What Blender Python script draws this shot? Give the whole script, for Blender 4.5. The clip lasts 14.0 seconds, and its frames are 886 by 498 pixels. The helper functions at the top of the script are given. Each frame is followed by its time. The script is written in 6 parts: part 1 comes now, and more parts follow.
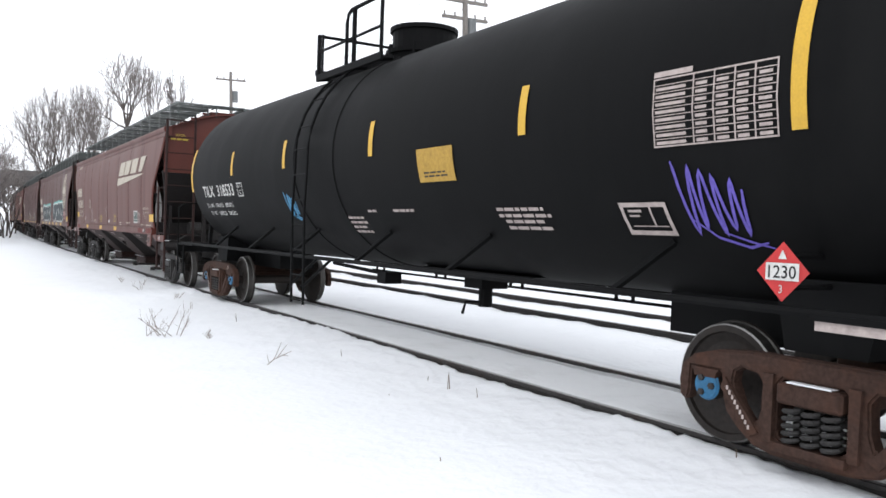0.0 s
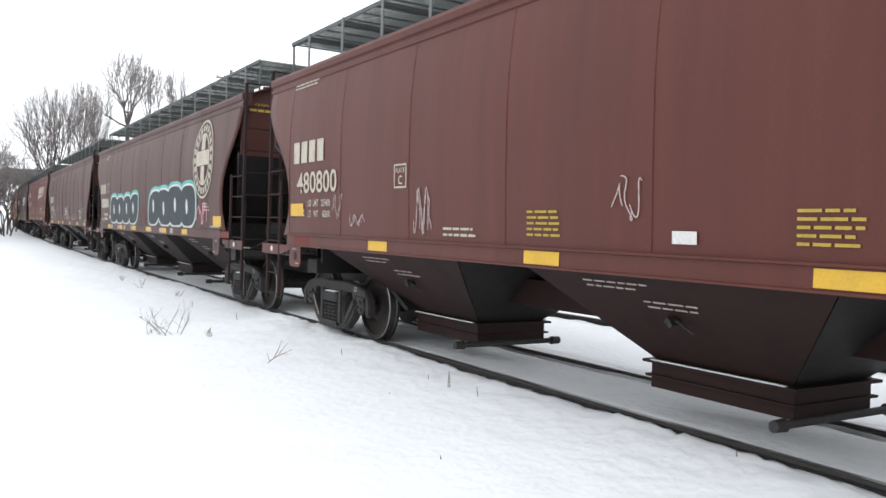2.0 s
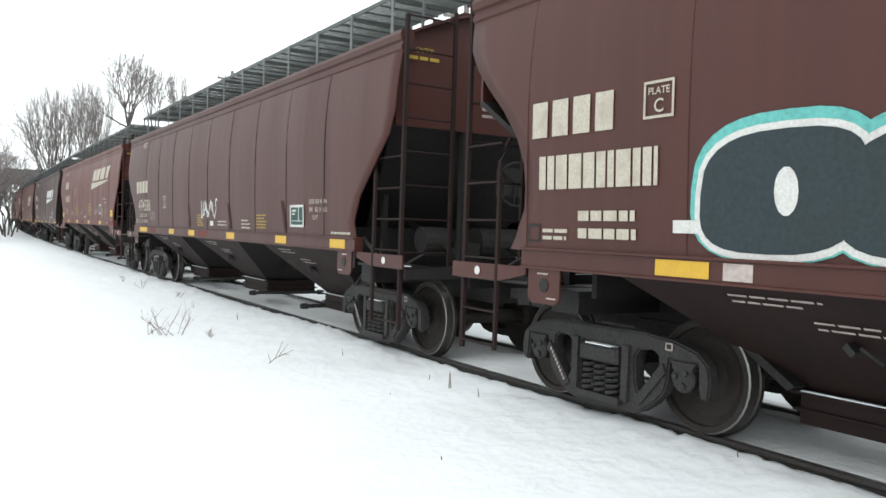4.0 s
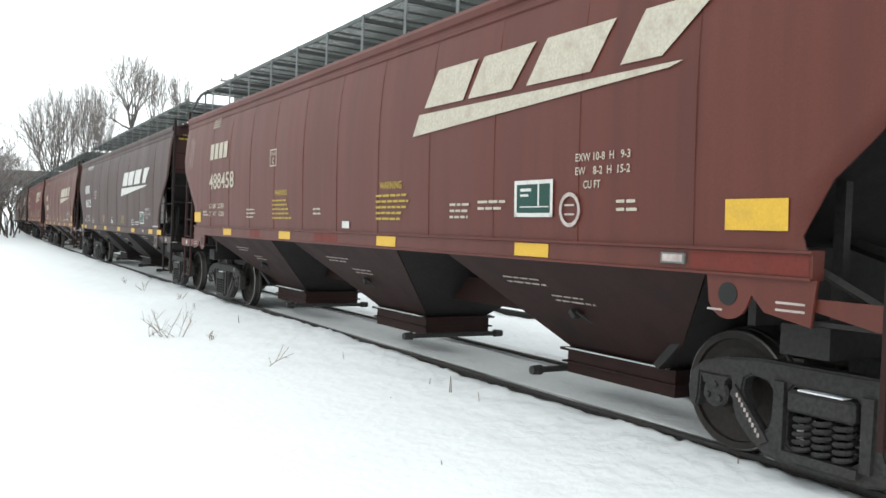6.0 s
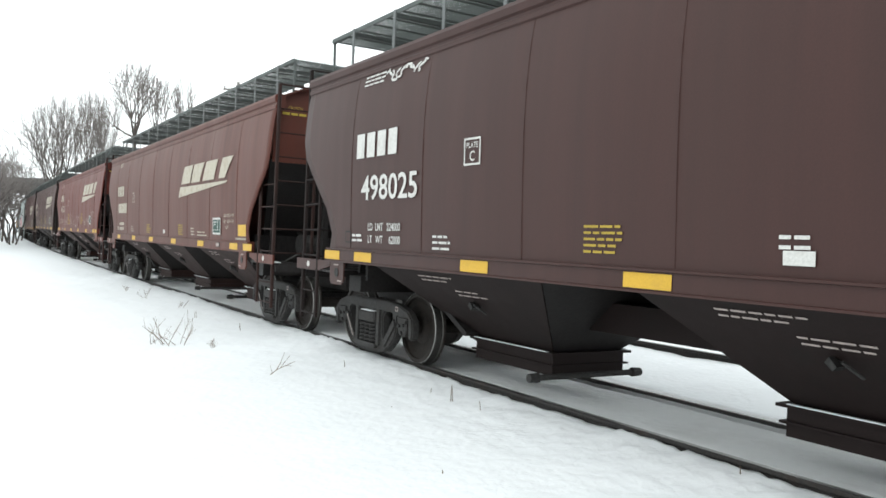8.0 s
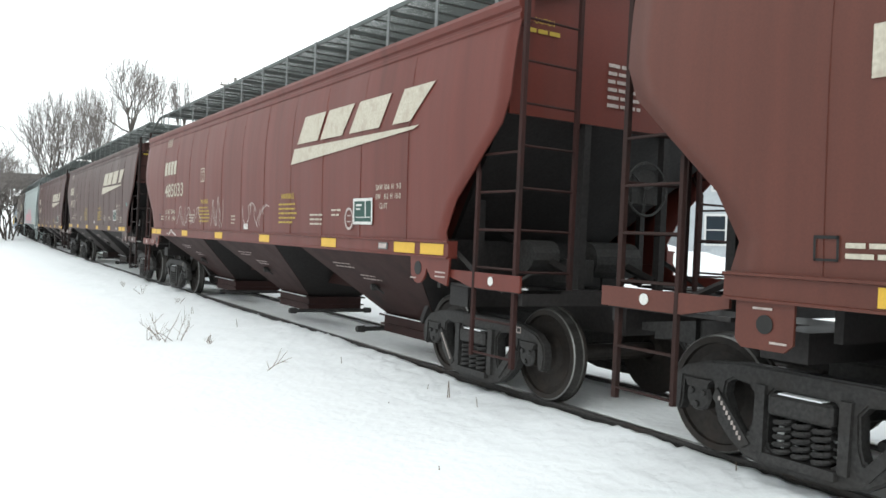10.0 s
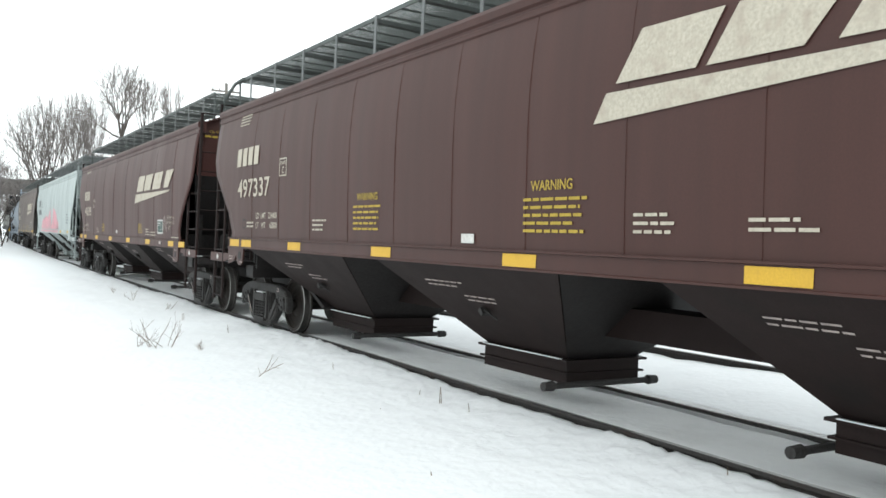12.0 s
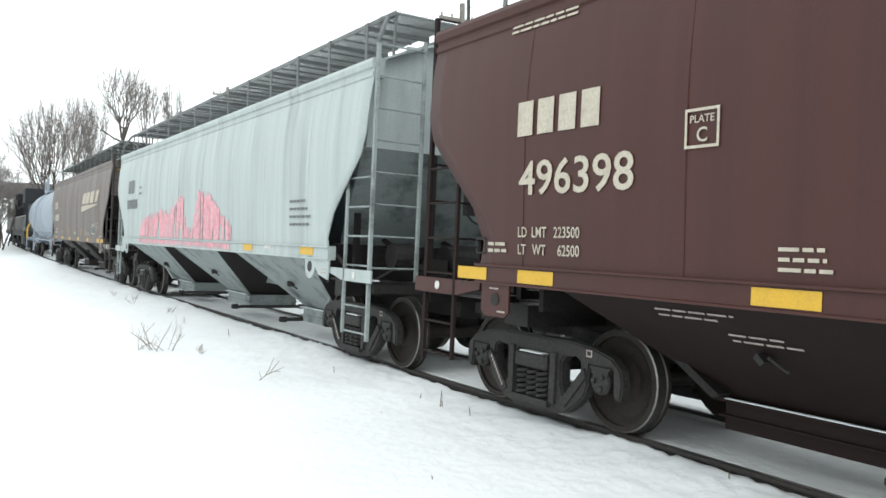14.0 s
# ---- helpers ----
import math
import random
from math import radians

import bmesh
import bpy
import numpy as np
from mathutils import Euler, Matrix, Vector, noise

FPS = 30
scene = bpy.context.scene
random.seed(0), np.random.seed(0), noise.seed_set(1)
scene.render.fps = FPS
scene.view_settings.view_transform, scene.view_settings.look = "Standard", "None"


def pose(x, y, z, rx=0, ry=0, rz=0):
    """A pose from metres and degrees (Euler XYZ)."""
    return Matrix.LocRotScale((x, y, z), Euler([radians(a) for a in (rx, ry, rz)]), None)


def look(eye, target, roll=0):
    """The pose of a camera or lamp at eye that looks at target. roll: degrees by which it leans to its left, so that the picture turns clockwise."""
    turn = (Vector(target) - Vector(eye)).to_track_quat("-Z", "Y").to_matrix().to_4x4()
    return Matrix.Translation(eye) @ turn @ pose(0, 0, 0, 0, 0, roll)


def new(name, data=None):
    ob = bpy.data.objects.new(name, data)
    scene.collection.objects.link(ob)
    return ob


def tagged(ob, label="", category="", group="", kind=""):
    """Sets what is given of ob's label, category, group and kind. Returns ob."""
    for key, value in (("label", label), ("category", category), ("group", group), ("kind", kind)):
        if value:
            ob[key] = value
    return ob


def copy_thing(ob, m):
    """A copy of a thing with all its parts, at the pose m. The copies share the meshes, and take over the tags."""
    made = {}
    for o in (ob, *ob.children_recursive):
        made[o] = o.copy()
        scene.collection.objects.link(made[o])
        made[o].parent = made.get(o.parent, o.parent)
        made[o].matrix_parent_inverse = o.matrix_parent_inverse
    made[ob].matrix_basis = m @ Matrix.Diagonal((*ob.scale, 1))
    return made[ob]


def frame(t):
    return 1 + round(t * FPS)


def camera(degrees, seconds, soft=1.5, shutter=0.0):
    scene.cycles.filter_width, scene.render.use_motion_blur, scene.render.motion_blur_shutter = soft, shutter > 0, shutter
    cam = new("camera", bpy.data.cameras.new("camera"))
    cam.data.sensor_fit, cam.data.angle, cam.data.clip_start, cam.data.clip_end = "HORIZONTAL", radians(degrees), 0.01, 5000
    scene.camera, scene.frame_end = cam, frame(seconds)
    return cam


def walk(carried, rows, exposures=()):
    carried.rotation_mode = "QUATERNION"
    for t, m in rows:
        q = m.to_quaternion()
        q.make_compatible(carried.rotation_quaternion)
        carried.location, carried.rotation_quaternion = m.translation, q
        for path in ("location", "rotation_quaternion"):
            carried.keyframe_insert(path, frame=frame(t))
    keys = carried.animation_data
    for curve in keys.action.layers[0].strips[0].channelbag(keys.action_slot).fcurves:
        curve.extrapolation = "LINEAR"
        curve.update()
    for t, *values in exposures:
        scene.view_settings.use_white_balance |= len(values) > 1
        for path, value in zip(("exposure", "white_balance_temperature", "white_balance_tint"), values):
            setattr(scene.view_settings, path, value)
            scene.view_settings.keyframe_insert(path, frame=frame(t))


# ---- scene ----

# ------------------------------------------------------------------ camera
cam = camera(57.1, 14.0, soft=1.6)
EYE = (0.0, 0.0, 1.725)
CAMERA_ROWS = [  # seconds, yaw, pitch, lean
    (0.0, -31.79, -2.26, -0.11), (0.5, -31.79, -2.43, -0.03), (1.0, -31.75, -2.48, -0.03), (1.5, -31.77, -2.42, -0.11),
    (2.0, -31.76, -2.36, -0.15), (2.5, -31.71, -2.44, -0.16), (5.0, -31.67, -2.24, -0.20), (5.5, -31.63, -2.26, -0.36),
    (6.0, -31.57, -2.03, -0.56), (6.5, -31.54, -1.80, -0.65), (7.0, -31.55, -1.42, -0.60), (7.5, -31.46, -1.42, -0.63),
    (8.0, -31.44, -1.42, -0.76), (10.5, -31.80, -1.69, -0.88), (11.0, -32.50, -1.35, -0.80), (11.5, -32.30, -1.23, -0.86),
    (12.0, -32.23, -1.28, -0.80), (12.5, -32.21, -1.34, -0.66), (13.0, -32.21, -1.18, -0.63), (13.5, -32.21, -1.14, -0.65),
    (14.0, -32.17, -1.04, -0.79)]
walk(cam, [(t, pose(*EYE, 90 + p, r, y)) for t, y, p, r in CAMERA_ROWS],
     exposures=[(0, 0.73, 6200, 11), (2.7, 0.82, 6250, 8), (5, 0.83, 6280, 3), (14, 0.83, 6280, 3)])

# ------------------------------------------------------------------ the train's way
TRACK_X, BEND, LEAN = 5.919, 0.0005, 2.06
PITCH = 17.4475          # length of a car over its couplers
REAR = 7.918             # from a car's corner post to its middle


def rail_pose(s):
    """Pose of a vehicle whose middle stands at s along the track."""
    return pose(TRACK_X + BEND * s * s / 2, s, -0.027, 0, LEAN, -math.degrees(math.atan(BEND * s)))


GAIN = [(0.0, -0.25), (0.5, -0.06), (1.0, 0.21), (1.5, 0.3), (2, 0.06), (2.5, 0.23), (5, -0.29), (5.5, -0.14), (6.0, -0.02), (6.5, 0.01), (7.0, 0.09), (7.5, 0.22), (8, 0.35), (10.5, 0.02), (11, 0.04), (11.5, 0.02), (12, -0.04), (12.5, 0.02), (13, -0.05), (13.5, -0.1), (14, -0.02), (15.0, -0.03)]


def travel(t):
    """Metres that the train has gone after t seconds; its speed wavers a little."""
    for (ta, ga), (tb, gb) in zip(GAIN, GAIN[1:]):
        if t <= tb:
            k = (t - ta) / (tb - ta)
            return 11.4538 * t + 0.03107 * t * t + 0.0005 * t ** 3 + ga + (gb - ga) * k


def slot(n, t):
    return 19.61 + (n - 1) * PITCH + REAR - travel(t)


# ------------------------------------------------------------------ sky and light
world = bpy.data.worlds.new("overcast_sky")
scene.world = world
world.use_nodes = True
wn = world.node_tree
sky = wn.nodes.new("ShaderNodeTexSky")
sky.sky_type, sky.sun_disc = "NISHITA", False
sky.sun_elevation, sky.sun_rotation = radians(38), radians(205)
sky.air_density, sky.dust_density = 1.0, 3.0
pale = wn.nodes.new("ShaderNodeHueSaturation")
pale.inputs["Saturation"].default_value = 0.05
wn.links.new(sky.outputs[0], pale.inputs["Color"])
cloud = wn.nodes.new("ShaderNodeMix")
cloud.data_type = "RGBA"
cloud.inputs[0].default_value = 0.88
wn.links.new(pale.outputs[0], cloud.inputs[6])
cloud.inputs[7].default_value = (9.4, 9.5, 9.6, 1)
back = wn.nodes["Background"]
back.inputs["Strength"].default_value = 0.105
wn.links.new(cloud.outputs[2], back.inputs["Color"])
sun = new("sun", bpy.data.lights.new("sun", "SUN"))
sun.data.energy, sun.data.angle, sun.data.color = 0.5, radians(40), (1.0, 0.98, 0.95)
sun.matrix_world = look((-20, -25, 40), (6, 10, 0))


# ------------------------------------------------------------------ materials
def material(name, colour, rough=0.6, metal=0.0, spread=0.25, grain=40.0, stain=2.0, bump=0.15, tint=None, streak=0.0, by_object=False, dirt=(0.05, 0.045, 0.04), dirt_amount=0.25, spec=0.2):
    """Paint or metal with grain, large stains and, where streak > 0, vertical runs."""
    colour, dirt = [0.74 * v for v in colour], [0.74 * v for v in dirt]
    m = bpy.data.materials.new(name)
    m.use_nodes = True
    n, l = m.node_tree.nodes, m.node_tree.links
    b = n["Principled BSDF"]
    b.inputs["Roughness"].default_value, b.inputs["Metallic"].default_value = rough, metal
    b.inputs["Specular IOR Level"].default_value = spec
    co = n.new("ShaderNodeTexCoord")
    fine = n.new("ShaderNodeTexNoise")
    fine.inputs["Scale"].default_value, fine.inputs["Detail"].default_value = grain, 6
    l.new(co.outputs["Object"], fine.inputs["Vector"])
    big = n.new("ShaderNodeTexNoise")
    big.inputs["Scale"].default_value, big.inputs["Detail"].default_value, big.inputs["Roughness"].default_value = stain, 8, 0.65
    mp = n.new("ShaderNodeMapping")
    mp.inputs["Scale"].default_value = (1, 1, 1 - 0.88 * streak)
    l.new(co.outputs["Object"], mp.inputs["Vector"])
    l.new(mp.outputs[0], big.inputs["Vector"])
    if by_object:
        info = n.new("ShaderNodeObjectInfo")
        base = info.outputs["Color"]
    else:
        rgb = n.new("ShaderNodeRGB")
        rgb.outputs[0].default_value = (*colour, 1)
        base = rgb.outputs[0]
    hue = n.new("ShaderNodeHueSaturation")
    l.new(base, hue.inputs["Color"])
    rng = n.new("ShaderNodeMapRange")
    rng.inputs[1].default_value, rng.inputs[2].default_value = 0.3, 0.7
    rng.inputs[3].default_value, rng.inputs[4].default_value = 1 - spread, 1 + spread
    l.new(fine.outputs[0], rng.inputs[0])
    if streak > 0:
        runs = n.new("ShaderNodeTexNoise")
        runs.inputs["Scale"].default_value, runs.inputs["Detail"].default_value = 1.0, 6
        mq = n.new("ShaderNodeMapping")
        mq.inputs["Scale"].default_value = (1, 5.5, 0.28)
        l.new(co.outputs["Object"], mq.inputs["Vector"])
        l.new(mq.outputs[0], runs.inputs["Vector"])
        r2 = n.new("ShaderNodeMapRange")
        r2.inputs[1].default_value, r2.inputs[2].default_value = 0.3, 0.7
        r2.inputs[3].default_value, r2.inputs[4].default_value = 1 - 0.11 * streak, 1 + 0.09 * streak
        l.new(runs.outputs[0], r2.inputs[0])
        mul = n.new("ShaderNodeMath")
        mul.operation = "MULTIPLY"
        l.new(rng.outputs[0], mul.inputs[0])
        l.new(r2.outputs[0], mul.inputs[1])
        l.new(mul.outputs[0], hue.inputs["Value"])
    else:
        l.new(rng.outputs[0], hue.inputs["Value"])
    ramp = n.new("ShaderNodeMapRange")
    ramp.inputs[1].default_value, ramp.inputs[2].default_value = 0.5, 0.72
    ramp.inputs[3].default_value, ramp.inputs[4].default_value = 0.0, dirt_amount
    l.new(big.outputs[0], ramp.inputs[0])
    mix = n.new("ShaderNodeMix")
    mix.data_type = "RGBA"
    l.new(ramp.outputs[0], mix.inputs[0])
    l.new(hue.outputs[0], mix.inputs[6])
    mix.inputs[7].default_value = (*dirt, 1)
    l.new(mix.outputs[2], b.inputs["Base Color"])
    rr = n.new("ShaderNodeMapRange")
    rr.inputs[3].default_value, rr.inputs[4].default_value = max(rough - 0.12, 0.05), min(rough + 0.15, 1)
    l.new(big.outputs[0], rr.inputs[0])
    l.new(rr.outputs[0], b.inputs["Roughness"])
    bp = n.new("ShaderNodeBump")
    bp.inputs["Strength"].default_value, bp.inputs["Distance"].default_value = bump, 0.01
    l.new(fine.outputs[0], bp.inputs["Height"])
    l.new(bp.outputs[0], b.inputs["Normal"])
    return m


CAR_PAINT = material("car_paint", (0, 0, 0), 0.5, spread=0.07, grain=60, stain=1.1, bump=0.04, streak=1.0, by_object=True, dirt=(0.045, 0.028, 0.024), dirt_amount=0.32, spec=0.30)
# Tar black of the end sheets; on cross sheets it paints in shade.
SLOPE = material("tar_and_shade_black", (0.026, 0.023, 0.0225), 0.55, spread=0.3, grain=30, stain=2, bump=0.1, dirt=(0.022, 0.018, 0.016), dirt_amount=0.5)
# Darkened car paint: soot on the hoppers, with shade put into the colour.
UNDER_PAINT = material("soot_shade_car_paint", (0, 0, 0), 0.7, spread=0.15, grain=50, stain=2.2, bump=0.1, by_object=True, dirt=(0.016, 0.0135, 0.0125), dirt_amount=0.7)
TANK_BLACK = material("tank_black", (0.0062, 0.0063, 0.0066), 0.6, spread=0.1, grain=70, stain=0.8, bump=0.03, streak=0.7, dirt=(0.015, 0.015, 0.0145), dirt_amount=0.5, spec=0.06)
IRON = material("dark_cast_iron", (0.043, 0.041, 0.040), 0.65, spread=0.35, grain=35, stain=4, bump=0.3, dirt=(0.045, 0.038, 0.033), dirt_amount=0.5)
RUST = material("rusty_cast_iron", (0.055, 0.030, 0.022), 0.8, spread=0.35, grain=30, stain=4, bump=0.3, dirt=(0.10, 0.045, 0.028), dirt_amount=0.6)
PRIMER = material("red_primer", (0.16, 0.030, 0.022), 0.6, spread=0.12, grain=40, stain=5, bump=0.03)
WHEEL = material("wheel_steel", (0.032, 0.027, 0.024), 0.6, 0.2, spread=0.25, grain=25, stain=5, bump=0.1, dirt=(0.07, 0.05, 0.04), dirt_amount=0.4)
BRIGHT = material("polished_tread", (0.30, 0.29, 0.28), 0.38, 0.9, spread=0.1, grain=60, bump=0.03, dirt_amount=0.1)
TREAD = material("dull_tread_steel", (0.09, 0.085, 0.08), 0.42, 0.7, spread=0.15, grain=40, bump=0.05)
RAIL = material("rail_steel", (0.06, 0.056, 0.054), 0.6, 0.3, spread=0.25, grain=30, stain=3, bump=0.15, dirt=(0.09, 0.06, 0.045), dirt_amount=0.4)
STEEL = material("galvanised_steel", (0.20, 0.21, 0.21), 0.55, 0.4, spread=0.15, grain=60, stain=4, bump=0.05)
GRATING = material("weathered_grating", (0.13, 0.145, 0.14), 0.65, 0.3, spread=0.2, grain=60, stain=4, bump=0.05)
WHITE = material("stencil_white", (0.72, 0.71, 0.68), 0.6, spread=0.12, grain=50, stain=5, bump=0.02, dirt=(0.3, 0.24, 0.21), dirt_amount=0.35)
CREAM = material("faded_cream", (0.56, 0.51, 0.42), 0.65, spread=0.15, grain=40, stain=5, bump=0.02, dirt=(0.25, 0.16, 0.12), dirt_amount=0.4)
YELLOW = material("reflective_yellow", (0.72, 0.44, 0.055), 0.45, spread=0.08, grain=60, stain=6, bump=0.02, dirt=(0.4, 0.26, 0.08), dirt_amount=0.3)
STENCIL_YELLOW = material("stencil_yellow", (0.48, 0.345, 0.06), 0.6, spread=0.12, grain=60, stain=5, bump=0.02)
GREEN_DECAL = material("dark_green_decal", (0.02, 0.07, 0.055), 0.5, spread=0.1, bump=0.02)
TEAL = material("teal_spray", (0.16, 0.50, 0.46), 0.6, spread=0.15, grain=30, bump=0.02)
CHARCOAL = material("dark_spray", (0.035, 0.05, 0.055), 0.6, spread=0.15, grain=30, bump=0.02)
PURPLE = material("purple_spray", (0.16, 0.12, 0.52), 0.6, spread=0.2, grain=30, bump=0.02)
BLUE_SPRAY = material("blue_spray", (0.10, 0.34, 0.58), 0.6, spread=0.2, grain=30, bump=0.02)
PINK = material("pink_spray", (0.80, 0.40, 0.45), 0.6, spread=0.2, grain=12, stain=2.0, bump=0.02, dirt=(0.60, 0.56, 0.57), dirt_amount=0.7)
GHOST = material("faded_white_spray", (0.52, 0.44, 0.41), 0.7, spread=0.2, grain=20, bump=0.02)
BLUE_CAP = material("blue_bearing_cap", (0.045, 0.17, 0.32), 0.45, spread=0.15, grain=30, stain=8, bump=0.05)
RED_SIGN = material("placard_red", (0.62, 0.05, 0.05), 0.45, spread=0.06, bump=0.02)
INK = material("black_ink", (0.02, 0.02, 0.02), 0.5, spread=0.05, bump=0.02)
MANILA = material("weathered_yellow_placard", (0.50, 0.31, 0.06), 0.6, spread=0.15, grain=30, stain=6, bump=0.03)
LOCO_BLACK = material("locomotive_black", (0.022, 0.024, 0.027), 0.5, spread=0.15, grain=20, stain=2, bump=0.03)
LOCO_GREY = material("locomotive_grey", (0.42, 0.42, 0.40), 0.5, spread=0.1, grain=20, stain=2, bump=0.03)
TANK_PALE = material("pale_tank_paint", (0.36, 0.41, 0.47), 0.5, spread=0.08, grain=20, stain=1, bump=0.03, streak=0.7)
GLASS = material("dark_window_glass", (0.03, 0.04, 0.05), 0.08, spread=0.02, bump=0.0, dirt_amount=0.0)
BARK = material("winter_bark", (0.115, 0.098, 0.088), 0.9, spread=0.3, grain=12, stain=2, bump=0.3)
TWIG = material("winter_twig", (0.23, 0.205, 0.195), 0.9, spread=0.2, grain=12, bump=0.1)
WEED = material("dry_weed", (0.24, 0.19, 0.15), 0.9, spread=0.3, grain=60, bump=0.1)
CONCRETE = material("old_concrete", (0.16, 0.155, 0.15), 0.9, spread=0.2, grain=8, stain=0.6, bump=0.3, streak=0.7)
POLE_WOOD = material("weathered_pole_wood", (0.24, 0.22, 0.20), 0.9, spread=0.25, grain=14, stain=2, bump=0.2, streak=0.9)
CABLE = material("dull_cable", (0.35, 0.35, 0.36), 0.8, spread=0.05, bump=0.0)
SIDING = material("pale_house_siding", (0.50, 0.53, 0.56), 0.7, spread=0.06, grain=10, stain=0.7, bump=0.05)
SIDING_B = material("grey_house_siding", (0.33, 0.36, 0.38), 0.7, spread=0.06, grain=10, stain=0.7, bump=0.05)
TRIM = material("white_trim", (0.75, 0.75, 0.74), 0.6, spread=0.05, bump=0.03)
TIMBER = material("grey_tie_timber", (0.10, 0.085, 0.07), 0.9, spread=0.3, grain=20, stain=3, bump=0.3)


def snow_material(name, colour, dirt, amount, relief):
    m = bpy.data.materials.new(name)
    m.use_nodes = True
    n, l = m.node_tree.nodes, m.node_tree.links
    b = n["Principled BSDF"]
    b.inputs["Roughness"].default_value = 0.85
    b.inputs["Specular IOR Level"].default_value = 0.2
    co = n.new("ShaderNodeTexCoord")
    big = n.new("ShaderNodeTexNoise")
    big.inputs["Scale"].default_value, big.inputs["Detail"].default_value, big.inputs["Roughness"].default_value = 1.3, 9, 0.62
    l.new(co.outputs["Object"], big.inputs["Vector"])
    fine = n.new("ShaderNodeTexNoise")
    fine.inputs["Scale"].default_value, fine.inputs["Detail"].default_value = 9, 8
    l.new(co.outputs["Object"], fine.inputs["Vector"])
    rng = n.new("ShaderNodeMapRange")
    rng.inputs[1].default_value, rng.inputs[2].default_value, rng.inputs[4].default_value = 0.5, 0.75, amount
    l.new(big.outputs[0], rng.inputs[0])
    mix = n.new("ShaderNodeMix")
    mix.data_type = "RGBA"
    l.new(rng.outputs[0], mix.inputs[0])
    mix.inputs[6].default_value, mix.inputs[7].default_value = (*colour, 1), (*dirt, 1)
    l.new(mix.outputs[2], b.inputs["Base Color"])
    bp = n.new("ShaderNodeBump")
    bp.inputs["Strength"].default_value, bp.inputs["Distance"].default_value = relief, 0.03
    l.new(fine.outputs[0], bp.inputs["Height"])
    l.new(bp.outputs[0], b.inputs["Normal"])
    return m


SNOW = snow_material("fresh_snow", (0.73, 0.74, 0.755), (0.66, 0.67, 0.69), 0.5, 0.5)
PACKED = snow_material("packed_trackbed_snow", (0.80, 0.805, 0.81), (0.62, 0.615, 0.61), 0.6, 0.8)
FAR_SNOW = snow_material("rough_snow", (0.72, 0.73, 0.745), (0.56, 0.56, 0.56), 0.6, 0.7)


# ------------------------------------------------------------------ mesh helpers
def part(name, bm, mat, parent=None, label="", smooth=False):
    me = bpy.data.meshes.new(name)
    bm.normal_update()
    bm.to_mesh(me)
    bm.free()
    for m in mat if isinstance(mat, (list, tuple)) else [mat]:
        me.materials.append(m)
    if smooth:
        for p in me.polygons:
            p.use_smooth = True
    ob = new(name, me)
    ob.parent = parent
    if label:
        ob["label"] = label
    return ob


def box(bm, x0, x1, y0, y1, z0, z1, mi=0):
    v = [bm.verts.new((x, y, z)) for x in (x0, x1) for y in (y0, y1) for z in (z0, z1)]
    for q in ((0, 1, 3, 2), (4, 6, 7, 5), (0, 4, 5, 1), (2, 3, 7, 6), (0, 2, 6, 4), (1, 5, 7, 3)):
        bm.faces.new([v[i] for i in q]).material_index = mi


def tube(bm, pts, r, n=6, mi=0, cap=True, r_end=None):
    """A round bar along the points."""
    pts = [Vector(p) for p in pts]
    rings = []
    for i, p in enumerate(pts):
        d = (pts[min(i + 1, len(pts) - 1)] - pts[max(i - 1, 0)]).normalized()
        u = d.orthogonal().normalized() if abs(d.z) > 0.99 else d.cross(Vector((0, 0, 1))).normalized()
        w = d.cross(u)
        rad = r if r_end is None else r + (r_end - r) * i / (len(pts) - 1)
        rings.append([bm.verts.new(p + rad * (math.cos(a) * u + math.sin(a) * w)) for a in (2 * math.pi * k / n for k in range(n))])
    for a, b in zip(rings, rings[1:]):
        for k in range(n):
            bm.faces.new((a[k], a[(k + 1) % n], b[(k + 1) % n], b[k])).material_index = mi
    if cap:
        bm.faces.new(rings[0][::-1]).material_index = mi
        bm.faces.new(rings[-1]).material_index = mi


def lathe_x(bm, profile, n=28, y=0.0, z=0.0, mi=0, mats=None):
    """Turn a profile of (x, radius) round the x axis at (y, z)."""
    rings = []
    for x, r in profile:
        if r < 1e-4:
            rings.append([bm.verts.new((x, y, z))])
        else:
            rings.append([bm.verts.new((x, y + r * math.sin(a), z + r * math.cos(a))) for a in (2 * math.pi * k / n for k in range(n))])
    for i, (a, b) in enumerate(zip(rings, rings[1:])):
        for k in range(n):
            q = [a[k % len(a)], a[(k + 1) % len(a)], b[(k + 1) % len(b)], b[k % len(b)]]
            q = [v for j, v in enumerate(q) if v not in q[:j]]
            if len(q) > 2:
                bm.faces.new(q).material_index = mats[i] if mats else mi


def slab(bm, outline, x0, x1, mi=0):
    """A plate of the outline (y, z), from x0 to x1."""
    a = [bm.verts.new((x0, y, z)) for y, z in outline]
    b = [bm.verts.new((x1, y, z)) for y, z in outline]
    n = len(outline)
    bm.faces.new(a).material_index = mi
    bm.faces.new(b[::-1]).material_index = mi
    for i in range(n):
        bm.faces.new((a[i], b[i], b[(i + 1) % n], a[(i + 1) % n])).material_index = mi


def bevel(bm, w=0.012):
    bmesh.ops.recalc_face_normals(bm, faces=bm.faces)
    bmesh.ops.bevel(bm, geom=[e for e in bm.edges if e.is_manifold and e.calc_face_angle(0) > 0.6], offset=w, segments=1, affect="EDGES", clamp_overlap=True)


